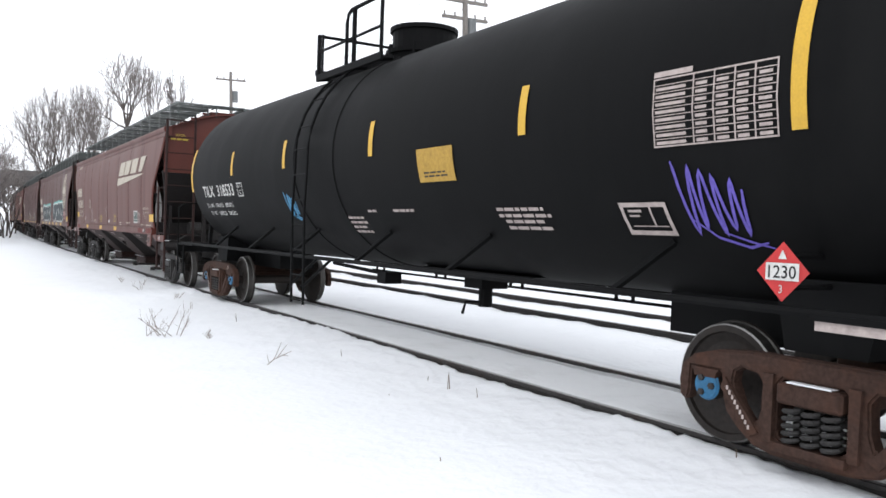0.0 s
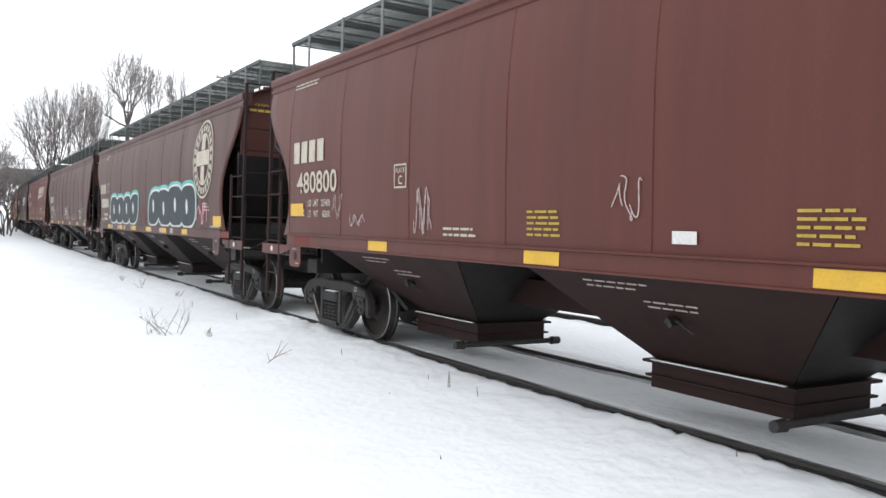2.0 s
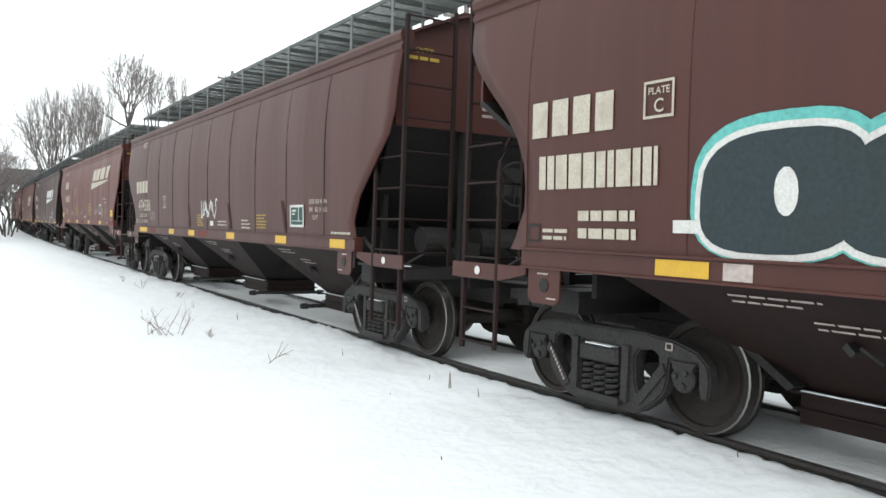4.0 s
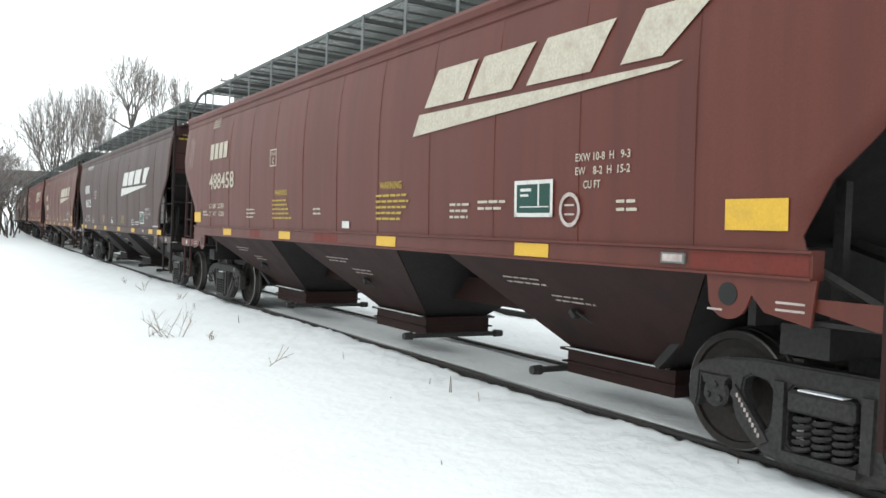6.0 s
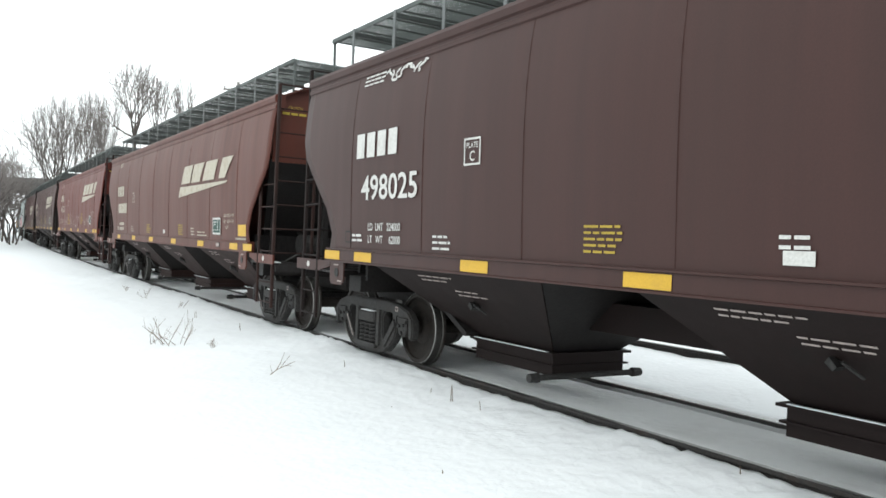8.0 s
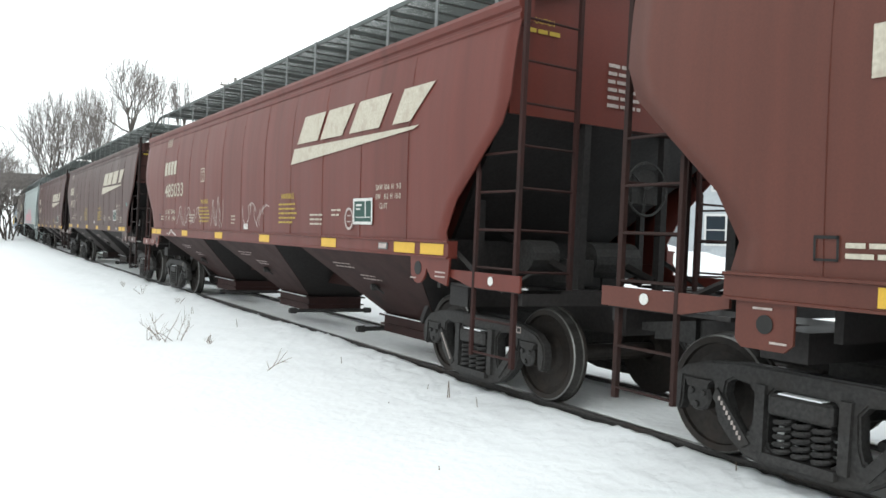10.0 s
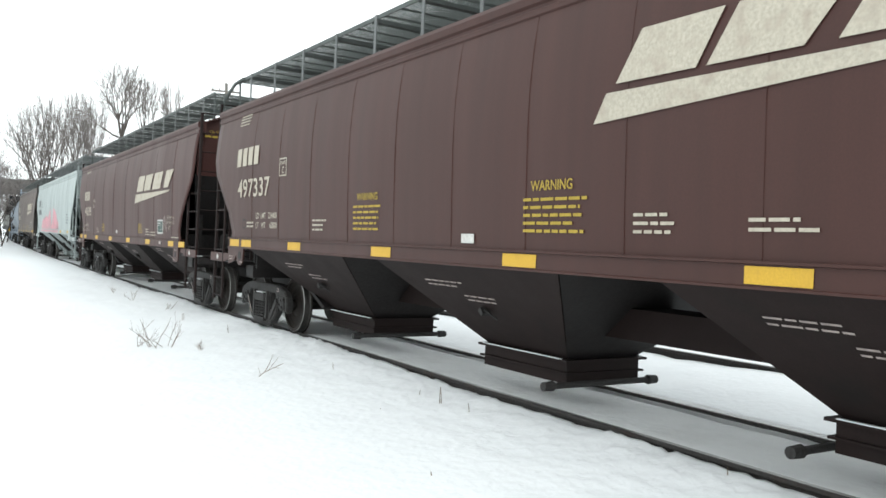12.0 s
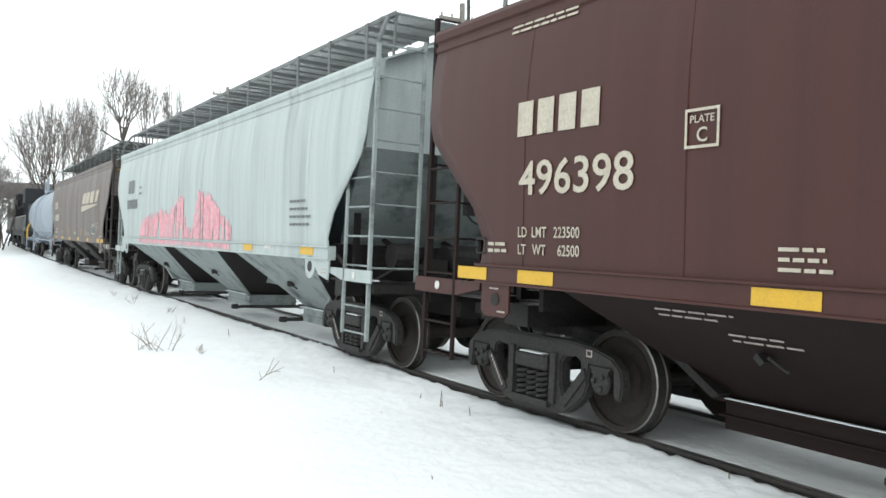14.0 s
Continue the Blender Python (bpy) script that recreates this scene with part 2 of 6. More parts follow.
# ------------------------------------------------------------------ decals on a car's side
def side_of(z):
    """Half width of a hopper car's curved side at the height z."""
    pts = ((1.2, 1.585), (1.5, 1.592), (2.0, 1.612), (2.45, 1.624), (2.82, 1.626), (3.2, 1.604), (3.5, 1.566), (3.75, 1.515), (4.2, 1.4))
    for (za, xa), (zb, xb) in zip(pts, pts[1:]):
        if z <= zb:
            return xa + (xb - xa) * (z - za) / (zb - za)
    return 1.4


def round_tank(radius, mid):
    return lambda z: math.sqrt(max(radius ** 2 - (z - mid) ** 2, 0.01))


def stick(bm, shape, y0, z0, proud=0.007, slope=0.0):
    """Bend a flat drawing (u to the right, v up) on to the side that faces the viewer."""
    for v in bm.verts:
        u, w = v.co.x, v.co.y
        z = z0 + w + slope * u
        v.co = (-(shape(z) + proud), y0 - u, z)


def quad_strip(bm, quads, rows=4):
    """Flat quads ((u, v) x 4: bottom left, bottom right, top right, top left), cut into rows."""
    for a, b, c, d in quads:
        last = None
        for i in range(rows + 1):
            k = i / rows
            row = [bm.verts.new((p[0] + (q[0] - p[0]) * k, p[1] + (q[1] - p[1]) * k, 0)) for p, q in ((a, d), (b, c))]
            if last:
                bm.faces.new((last[0], last[1], row[1], row[0]))
            last = row


def bars(car, name, y, z, lines, width, mat, shape, label="", height=0.05, gap=0.045, ragged=True):
    """Lines of small writing too fine to read."""
    bm = bmesh.new()
    rnd = random.Random(int(abs(y) * 100 + z * 10 + lines))
    quads = []
    for i in range(lines):
        u, v = 0.0, -(height + gap) * i
        w = width * (rnd.uniform(0.72, 1.0) if ragged else 1)
        while u < w - 0.02:
            step = rnd.uniform(0.07, 0.17)
            e = min(u + step, w)
            quads.append(((u, v), (e, v), (e, v + height), (u, v + height)))
            u = e + 0.022
    quad_strip(bm, quads, 1)
    stick(bm, shape, y, z)
    return tagged(part(name, bm, mat, car, label), kind="stuff")


def text(car, name, words, y, z, height, mat, shape, width=None, label="", slope=0.0, bold=0.0):
    """Stencilled words; y is their left end, z their base line."""
    cu = bpy.data.curves.new(name, "FONT")
    cu.body, cu.size, cu.offset, cu.resolution_u = words, 1.0, bold, 3
    tmp = bpy.data.objects.new(name, cu)
    scene.collection.objects.link(tmp)
    me = bpy.data.meshes.new_from_object(tmp.evaluated_get(bpy.context.evaluated_depsgraph_get()))
    bpy.data.objects.remove(tmp)
    bpy.data.curves.remove(cu)
    bm = bmesh.new()
    bm.from_mesh(me)
    bpy.data.meshes.remove(me)
    xs, ys = [v.co.x for v in bm.verts], [v.co.y for v in bm.verts]
    ky = height / max(ys)
    kx = ky if width is None else width / (max(xs) - min(xs))
    lo = min(xs)
    for v in bm.verts:
        v.co.x, v.co.y = (v.co.x - lo) * kx, v.co.y * ky
    stick(bm, shape, y, z, slope=slope)
    return part(name, bm, mat, car, label)


def stroke(bm, pts, w):
    """A ribbon of spray paint along (u, v) points."""
    pts = [Vector((*p, 0)) for p in pts]
    last = None
    for i, p in enumerate(pts):
        d = (pts[min(i + 1, len(pts) - 1)] - pts[max(i - 1, 0)]).normalized()
        s = Vector((-d.y, d.x, 0)) * w * (0.5 if 0 < i < len(pts) - 1 else 0.3)
        row = [bm.verts.new(p - s), bm.verts.new(p + s)]
        if last:
            bm.faces.new((last[0], row[0], row[1], last[1]))
        last = row


def scrawl(car, name, y, z, w, h, mat, shape, seed, loops=5, width=0.03, label=""):
    """A free-hand tag of loops and strokes that spells nothing."""
    rnd = random.Random(seed)
    bm = bmesh.new()
    for i in range(loops):
        u0 = w * i / loops
        a, b = rnd.uniform(0.25, 0.6), rnd.uniform(0.6, 1.0)
        path = []
        for k in range(15):
            t = k / 14
            path.append((u0 + w / loops * (t * 1.25 + 0.25 * math.sin(t * 6.3 * (1 + i % 2) + seed)), h * (0.5 + 0.5 * b * math.sin(t * 9 * a + i * 2.1 + seed))))
        stroke(bm, path, width)
    stick(bm, shape, y, z, 0.008)
    return part(name, bm, mat, car, label)


# ------------------------------------------------------------------ ground
def terrain(x, y):
    """Height of the snow away from the trackbed."""
    near = TRACK_X + BEND * y * y / 2 - 0.80
    roll = 0.05 * noise.noise((x * 0.22, y * 0.22, 3.0)) + 0.02 * noise.noise((x * 0.9, y * 0.9, 7.0))
    z = -0.115 + roll
    if x < near:
        d = near - x
        z += 0.085 * math.exp(-(d / 0.5) ** 2) + 0.022 * noise.noise((y * 1.1, 1.0, 5.0)) * math.exp(-(d / 0.3) ** 2)
        z += (0.020 * noise.noise((x * 4.5, y * 4.5, 2.0)) + 0.024 * noise.noise((x * 13, y * 13, 4.0))) * math.exp(-(d / 1.3) ** 2)
        z += 0.012 * noise.noise((x * 2.6, y * 2.6, 8.0))
        z += 0.9 * min(max((d - 4.5) / 9.0, 0), 1) * min(max((y - 22) / 30.0, 0), 1)
    return z


def sheet(name, xs, ys, height, mat):
    verts, faces = [], []
    for y in ys:
        for x in xs:
            px = x + BEND * y * y / 2 if abs(y) < 160 else x
            verts.append((px, y, height(px, y)))
    w = len(xs)
    for j in range(len(ys) - 1):
        for i in range(w - 1):
            a = j * w + i
            faces.append((a, a + 1, a + w + 1, a + w))
    me = bpy.data.meshes.new(name)
    me.from_pydata(verts, [], faces)
    me.materials.append(mat)
    for p in me.polygons:
        p.use_smooth = True
    return tagged(new(name, me), kind="structure")


def grid_steps(lo, mid_lo, mid_hi, hi, coarse, fine):
    out, v = [], lo
    while v < hi:
        out.append(v)
        v += fine if mid_lo <= v < mid_hi else coarse
    return out + [hi]


def ground_height(x, y):
    c = x - TRACK_X - (BEND * y * y / 2 if abs(y) < 160 else 0)
    if -0.795 < c < 1.0:
        return -0.30
    if c >= 1.0:
        mound = 0.0
        z = -0.2 + 0.05 * noise.noise((x * 0.5, y * 0.5, 9.0)) + 0.03 * noise.noise((x * 2.1, y * 2.1, 4.0))
        k = math.exp(-((c - 16) / 3.0) ** 2)
        if y < 45:
            z += k * (1.55 + 0.9 * noise.noise((x * 0.25, y * 0.25, 1.0)) + 0.35 * noise.noise((x * 0.8, y * 0.8, 2.0)) + 0.12 * noise.noise((x * 2.5, y * 2.5, 2.0)))
        return z
    return terrain(x, y)


ys_near = grid_steps(-60, -2, 1, 1.2, 2.0, 0.14)[:-1] + [1.2 + 0.075 * i for i in range(170)] + [14.0 + 0.16 * i for i in range(130)] + [35 + 2.0 * i for i in range(48)]
xs_near = [-60, -40, -25, -16, -11, -8, -6, -4.5] + [-3.2 + 0.2 * i for i in range(33)] + [3.36 + 0.075 * i for i in range(19)] + [4.78 + 0.0425 * i for i in range(9)]
tagged(sheet("ground", [-1500, -600, -200, -100] + xs_near + [5.128, 6.9] + [7.1 + 0.35 * i for i in range(60)] + [29, 34, 45, 70, 120, 300, 800, 1500],
             [-1500, -500, -160, -100] + ys_near + [150, 200, 400, 900, 1500], ground_height, SNOW), "smooth fresh snow with a soft ridge along the rails", "snow")


def bed_height(x, y):
    c = x - TRACK_X - BEND * y * y / 2
    z = -0.045 - 0.036 * (c + 0.75) + 0.022 * noise.noise((x * 1.7, y * 0.9, 6.0)) + 0.012 * noise.noise((x * 6, y * 5, 6.0))
    z -= 0.05 * math.exp(-((abs(c) - 0.66) / 0.05) ** 2)
    return z - (0.12 if c < -0.76 else 0.0)


bed = sheet("trackbed", [TRACK_X + v for v in [-0.83, -0.8, -0.72, -0.69, -0.66, -0.62] + [-0.55 + 0.11 * i for i in range(11)] + [0.62, 0.66, 0.7, 0.74, 0.82, 0.95, 1.1]],
            grid_steps(-60, -4, 34, 130, 1.5, 0.14), bed_height, PACKED)
tagged(bed, "packed greyish snow between the rails", "trackbed")


def rail_line(name, centre, z, lean, label):
    """A flat-bottomed rail that follows the bend."""
    prof = [(-0.075, -0.17), (0.075, -0.17), (0.075, -0.155), (0.012, -0.13), (0.012, -0.045), (0.036, -0.035), (0.036, -0.006), (0.028, 0), (-0.028, 0), (-0.036, -0.006), (-0.036, -0.035), (-0.012, -0.045), (-0.012, -0.13), (-0.075, -0.155)]
    bm = bmesh.new()
    last = None
    for i in range(96):
        y = -60 + 2 * i
        ring = [bm.verts.new((TRACK_X + centre + BEND * y * y / 2 + a + b * lean, y, z + b - a * lean)) for a, b in prof]
        if last:
            for k in range(len(prof)):
                f = bm.faces.new((last[k], ring[k], ring[(k + 1) % len(prof)], last[(k + 1) % len(prof)]))
                f.material_index = 1 if k == 7 else 0
        last = ring
    bmesh.ops.recalc_face_normals(bm, faces=bm.faces)
    return tagged(part(name, bm, [RAIL, BRIGHT]), label, "rail", "rails of the tracks", "structure")


rail_line("rail", -0.753, 0.0, 0.036, "dark steel rail with a bright worn top in snow")
rail_line("rail", 0.753, -0.054, 0.036, "dark steel rail with a bright worn top in snow")
for c in (3.98, 5.48):
    rail_line("rail", c, -0.10, 0.0, "dark steel rail of the second track half sunk in snow")


# ------------------------------------------------------------------ trucks
def wheelset(parent, cap_mat):
    """Two wheels, the axle and the turning end caps; the axle lies along x."""
    bm = bmesh.new()
    for s in (-1, 1):
        prof = [(0.60, 0.10), (0.64, 0.16), (0.665, 0.34), (0.675, 0.40), (0.683, 0.478), (0.715, 0.474), (0.725, 0.462), (0.812, 0.453), (0.82, 0.440), (0.82, 0.392), (0.79, 0.385), (0.765, 0.32), (0.76, 0.20), (0.79, 0.15), (0.80, 0.11), (0.80, 0.09)]
        mats = [0] * 5 + [2, 2, 1, 0, 0, 0, 0, 0, 0, 0]
        lathe_x(bm, [(s * x, r) for x, r in prof], 36, mats=mats)
        lathe_x(bm, [(s * x, r) for x, r in [(0.80, 0.085), (0.93, 0.085), (0.935, 0.115), (1.03, 0.115), (1.05, 0.10), (1.055, 0.0)]], 20, mats=[0, 0, 0, 3, 3])
        for k in range(3):
            a = 2 * math.pi * k / 3
            lathe_x(bm, [(s * 1.05, 0.026), (s * 1.075, 0.026), (s * 1.08, 0.0)], 6, 0.062 * math.sin(a), 0.062 * math.cos(a), 4)
    lathe_x(bm, [(-0.62, 0.085), (0.62, 0.085)], 14)
    bmesh.ops.recalc_face_normals(bm, faces=bm.faces)
    return part("wheelset", bm, [WHEEL, BRIGHT, TREAD, cap_mat, IRON], parent, "steel wheels with bright worn rims on an axle")


def coil(bm, x, y, z0, z1, r, wire, turns):
    pts = []
    for i in range(turns * 10 + 1):
        a = 2 * math.pi * i / 10
        pts.append((x + r * math.cos(a), y + r * math.sin(a), z0 + (z1 - z0) * i / (turns * 10)))
    tube(bm, pts, wire, 5)


SPRING = bmesh.new()
coil(SPRING, 0, 0, 0, 0.25, 0.06, 0.017, 5)
SPRING_MESH = bpy.data.meshes.new("spring")
SPRING.to_mesh(SPRING_MESH)
SPRING.free()
SPRING_MESH.materials.append(IRON)


def side_frame_mesh(s):
    """One cast side frame: a plate with a spring window, two lightening windows and a jaw over each bearing."""
    bm = bmesh.new()
    half = [(0.0, 0.765), (0.50, 0.765), (0.80, 0.735), (1.02, 0.675), (1.13, 0.585), (1.155, 0.47), (1.14, 0.335), (1.065, 0.315), (1.045, 0.40), (1.035, 0.585),
            (0.755, 0.585), (0.735, 0.40), (0.70, 0.30), (0.60, 0.20), (0.46, 0.105), (0.30, 0.075), (0.0, 0.07)]
    outline = half[:-1] + [(-y, z) for y, z in reversed(half)][:-1]
    holes = [[(-0.20, 0.185), (0.20, 0.185), (0.265, 0.23), (0.265, 0.56), (0.22, 0.615), (-0.22, 0.615), (-0.265, 0.56), (-0.265, 0.23)]]
    for k in (-1, 1):
        holes.append([(k * y, z) for y, z in ((0.40, 0.36), (0.43, 0.27), (0.49, 0.26), (0.58, 0.37), (0.645, 0.52), (0.63, 0.60), (0.57, 0.635), (0.44, 0.62), (0.39, 0.56))])
    loops = []
    for ring in [outline] + holes:
        vs = [bm.verts.new((s * 0.935, y, z)) for y, z in ring]
        loops += [bm.edges.new((vs[i], vs[(i + 1) % len(vs)])) for i in range(len(vs))]
    bmesh.ops.triangle_fill(bm, use_beauty=True, edges=loops)
    thick = bmesh.ops.extrude_face_region(bm, geom=list(bm.faces))
    for v in [g for g in thick["geom"] if isinstance(g, bmesh.types.BMVert)]:
        v.co.x = s * (1.045 + 0.03 * math.exp(-(v.co.y / 0.55) ** 2))
    bmesh.ops.recalc_face_normals(bm, faces=bm.faces)
    bmesh.ops.bevel(bm, geom=[e for e in bm.edges if e.is_manifold and e.calc_face_angle(0) > 0.9], offset=0.016, segments=2, affect="EDGES", clamp_overlap=True)
    # raised flanges round the windows and along the tension member, the spring seat
    for k in (-1, 1):
        slab(bm, [(k * 0.275, 0.17), (k * 0.345, 0.17), (k * 0.355, 0.64), (k * 0.275, 0.64)], s * 1.04, s * 1.10)
        slab(bm, [(k * 0.40, 0.205), (k * 0.47, 0.165), (k * 0.735, 0.475), (k * 0.70, 0.55)], s * 1.03, s * 1.075)
        slab(bm, [(k * 0.765, 0.585), (k * 1.03, 0.585), (k * 1.00, 0.56), (k * 0.99, 0.52), (k * 0.80, 0.52), (k * 0.79, 0.56)], s * 0.90, s * 1.06)
    box(bm, *sorted((s * 0.86, s * 1.12)), -0.27, 0.27, 0.125, 0.185)
    return bm


def truck(car, y, frame_mat, cap_mat):
    """A three-piece freight truck: bolster, two cast side frames, springs and two wheelsets."""
    bm = bmesh.new()
    box(bm, -1.12, 1.12, -0.24, 0.24, 0.455, 0.60)
    box(bm, -0.35, 0.35, -0.3, 0.3, 0.6, 0.80)
    bevel(bm, 0.02)
    ob = part("truck", bm, frame_mat, car, "cast truck with coil springs")
    ob.location = (0, y, 0)
    for s in (-1, 1):
        side = part("side_frame", side_frame_mesh(s), frame_mat, ob, "cast side frame with two windows")
        bm = bmesh.new()
        quad_strip(bm, [((0, 0.0), (0.075, 0.0), (0.075, 0.012), (0, 0.012)), ((0, 0.05), (0.075, 0.05), (0.075, 0.062), (0, 0.062)), ((0, 0.0), (0.012, 0.0), (0.012, 0.062), (0, 0.062)), ((0.063, 0), (0.075, 0), (0.075, 0.062), (0.063, 0.062))], 1)
        for v in bm.verts:
            v.co = (s * 1.062, -0.72 - v.co.x, 0.655 + v.co.y)
        part("wheel_mark", bm, GHOST, side, "small pale stencilled square")
        bm = bmesh.new()
        for i in range(9):
            box(bm, *sorted((s * 1.062, s * 1.078)), 0.47 + 0.024 * i, 0.487 + 0.024 * i, 0.215 + 0.031 * i, 0.245 + 0.031 * i)
        part("cast_lettering", bm, GHOST, side, "pale row of raised casting marks")
        bm = bmesh.new()
        box(bm, *sorted((s * 1.02, s * 1.115)), -0.16, 0.16, 0.602, 0.612)
        part("snow_ledge", bm, SNOW, ob, "thin snow on the bolster end")
        for dy in (-0.145, 0.0, 0.145):
            for dx in (0.92, 1.05):
                sp = new("spring", SPRING_MESH)
                sp.parent, sp.location = ob, (s * dx, dy, 0.19)
    for k in (-1, 1):
        bm = bmesh.new()
        tube(bm, [(-0.85, k * 0.42, 0.36), (0, k * 0.30, 0.40), (0.85, k * 0.42, 0.36)], 0.035)
        part("brake_beam", bm, frame_mat, ob)
        w = wheelset(ob, cap_mat)
        w.location = (0, k * 0.889, 0.457)
    return ob


# ------------------------------------------------------------------ hopper car
END = 8.0


def side_grid(s, cut, sheet_width, first):
    """A curved side sheet, s = -1 facing the viewer, whose lower corners are cut away."""
    bm = bmesh.new()
    zs = [1.40, 1.5, 1.62, 1.76, 1.95, 2.15, 2.4, 2.65, 2.9, 3.1, 3.3, 3.46, 3.57, 3.66]
    n = 72

    def reach(z):
        for (za, ya), (zb, yb) in zip(cut, cut[1:]):
            if z <= zb:
                return ya + (yb - ya) * (z - za) / (zb - za)
        return cut[-1][1]

    rows = []
    for z in zs:
        r = reach(z)
        row = []
        for i in range(n + 1):
            y = -r + 2 * r * i / n
            seam = math.sin(math.pi * ((y - first) % sheet_width) / sheet_width)
            d = 0.005 * (seam - 0.7) * math.sin(math.pi * min(max((z - 1.4) / 2.3, 0), 1)) + 0.004 * noise.noise((y * 0.6, z * 0.8, 5.0 + s))
            row.append((bm.verts.new((s * (side_of(z) + d - 0.004), y, z)), bm.verts.new((s * (side_of(z) + d - 0.022), y, z))))
        rows.append(row)
    for a, b in zip(rows, rows[1:]):
        for i in range(n):
            bm.faces.new((a[i][0], a[i + 1][0], b[i + 1][0], b[i][0]))
            bm.faces.new((a[i][1], b[i][1], b[i + 1][1], a[i + 1][1]))
        for i in (0, n):
            bm.faces.new((a[i][0], b[i][0], b[i][1], a[i][1]))
    bmesh.ops.recalc_face_normals(bm, faces=bm.faces)
    return bm


CUT_STRAIGHT = [(1.40, 7.0), (1.62, 6.93), (1.95, 7.12), (2.65, 7.88), (2.75, 7.98), (3.66, 8.0)]
CUT_ROUND = [(1.40, 7.22), (1.50, 7.15), (1.75, 7.02), (2.05, 7.0), (2.35, 7.1), (2.65, 7.35), (3.05, 7.78), (3.3, 7.95), (3.66, 8.0)]


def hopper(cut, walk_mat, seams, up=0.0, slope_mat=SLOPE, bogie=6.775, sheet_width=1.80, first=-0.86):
    """A three-bay covered hopper car; up: how much higher its side sill lies; sheet_width, first: pitch and place of its side seams."""
    car = new("hopper_car")
    for s in (-1, 1):
        part("side_sheet", side_grid(s, cut, sheet_width, first), CAR_PAINT, car, smooth=True)
        for y in [first + sheet_width * i for i in range(-7, 8) if abs(first + sheet_width * i) < 7.0]:
            bm = bmesh.new()
            w, proud = (0.008, 0.003) if seams else (0.004, 0.001)
            for za, zb in zip((1.42, 1.8, 2.2, 2.6, 3.0, 3.35), (1.8, 2.2, 2.6, 3.0, 3.35, 3.62)):
                xa, xb = s * (side_of(za) + proud), s * (side_of(zb) + proud)
                v = [bm.verts.new(p) for p in ((xa - s * 0.012, y - w, za), (xa, y, za), (xa - s * 0.012, y + w, za), (xb - s * 0.012, y + w, zb), (xb, y, zb), (xb - s * 0.012, y - w, zb))]
                bm.faces.new((v[0], v[1], v[4], v[5]))
                bm.faces.new((v[1], v[2], v[3], v[4]))
            part("weld_seam", bm, UNDER_PAINT if seams else CAR_PAINT, car)
        # top chord: a rolled edge over a narrow step
        bm = bmesh.new()
        prof = [(1.40, 3.585), (1.545, 3.585), (1.56, 3.60), (1.56, 3.645), (1.545, 3.655), (1.545, 3.685), (1.57, 3.705), (1.58, 3.770), (1.56, 3.815), (1.49, 3.835), (1.40, 3.820)]
        ends = [[bm.verts.new((s * x, y, z)) for x, z in prof] for y in (-END, END)]
        for k in range(len(prof)):
            bm.faces.new((ends[0][k], ends[1][k], ends[1][(k + 1) % len(prof)], ends[0][(k + 1) % len(prof)]))
        bm.faces.new(ends[0])
        bm.faces.new(ends[1][::-1])
        bmesh.ops.recalc_face_normals(bm, faces=bm.faces)
        part("top_chord", bm, CAR_PAINT, car)
        # side sill, jacking plates and steps
        bm = bmesh.new()
        prof = [(1.50, 1.25), (1.63, 1.245), (1.63, 1.262), (1.612, 1.268), (1.612, 1.402), (1.635, 1.406), (1.635, 1.424), (1.50, 1.43)]
        ends = [[bm.verts.new((s * x, y, z + up)) for x, z in prof] for y in (-7.02, 7.02)]
        for k in range(len(prof)):
            bm.faces.new((ends[0][k], ends[1][k], ends[1][(k + 1) % len(prof)], ends[0][(k + 1) % len(prof)]))
        bm.faces.new(ends[0])
        bm.faces.new(ends[1][::-1])
        bmesh.ops.recalc_face_normals(bm, faces=bm.faces)
        part("side_sill", bm, CAR_PAINT, car)
        for e in (-1, 1):
            bm = bmesh.new()
            if up:
                lug = [(e * (6.42 + 0.165 * math.sin(a)), 1.235 - 0.165 * math.cos(a)) for a in (math.pi * (k / 8 - 0.5) for k in range(9))]
                slab(bm, [(e * 6.24, 1.25 + up), (e * 6.26, 1.24)] + lug[1:-1] + [(e * 6.60, 1.24), (e * 6.70, 1.14), (e * 7.02, 1.08), (e * 7.05, 1.25 + up)], s * 1.585, s * 1.608)
                hole, hz, hr = 6.42, 1.235, 0.075
            else:
                slab(bm, [(e * 6.50, 1.25), (e * 6.92, 1.25), (e * 6.92, 1.0), (e * 6.87, 0.95), (e * 6.56, 0.95), (e * 6.50, 1.0)], s * 1.585, s * 1.605)
                hole, hz, hr = 6.70, 1.11, 0.06
            bmesh.ops.recalc_face_normals(bm, faces=bm.faces)
            jack = part("jacking_plate", bm, CAR_PAINT, car)
            # Black disc on the solid plate paints in the hole's shade.
            bm = bmesh.new()
            lathe_x(bm, [(s * 1.609, hr), (s * 1.613, hr), (s * 1.613, 0.0)], 16, e * hole, hz)
            part("jacking_hole", bm, INK, jack)
            bm = bmesh.new()
            for yy, zz, w in ((hole - 0.05, hz + (0.125 if up else 0.09), 0.14), (hole - 0.16, hz - 0.115, 0.12), (6.78, 1.16, 0.20), (6.78, 1.205, 0.20)):
                if up or yy < 6.75:
                    box(bm, *sorted((s * 1.609, s * 1.612)), *sorted((e * yy, e * (yy + w))), zz, zz + 0.014)
            part("small_writing", bm, GHOST, jack)
            bm = bmesh.new()
            slab(bm, [(e * 7.0, 1.25), (e * 8.2, 1.25), (e * 8.2, 1.10), (e * 7.4, 1.10), (e * 7.0, 1.18)], s * 1.55, s * 1.575)
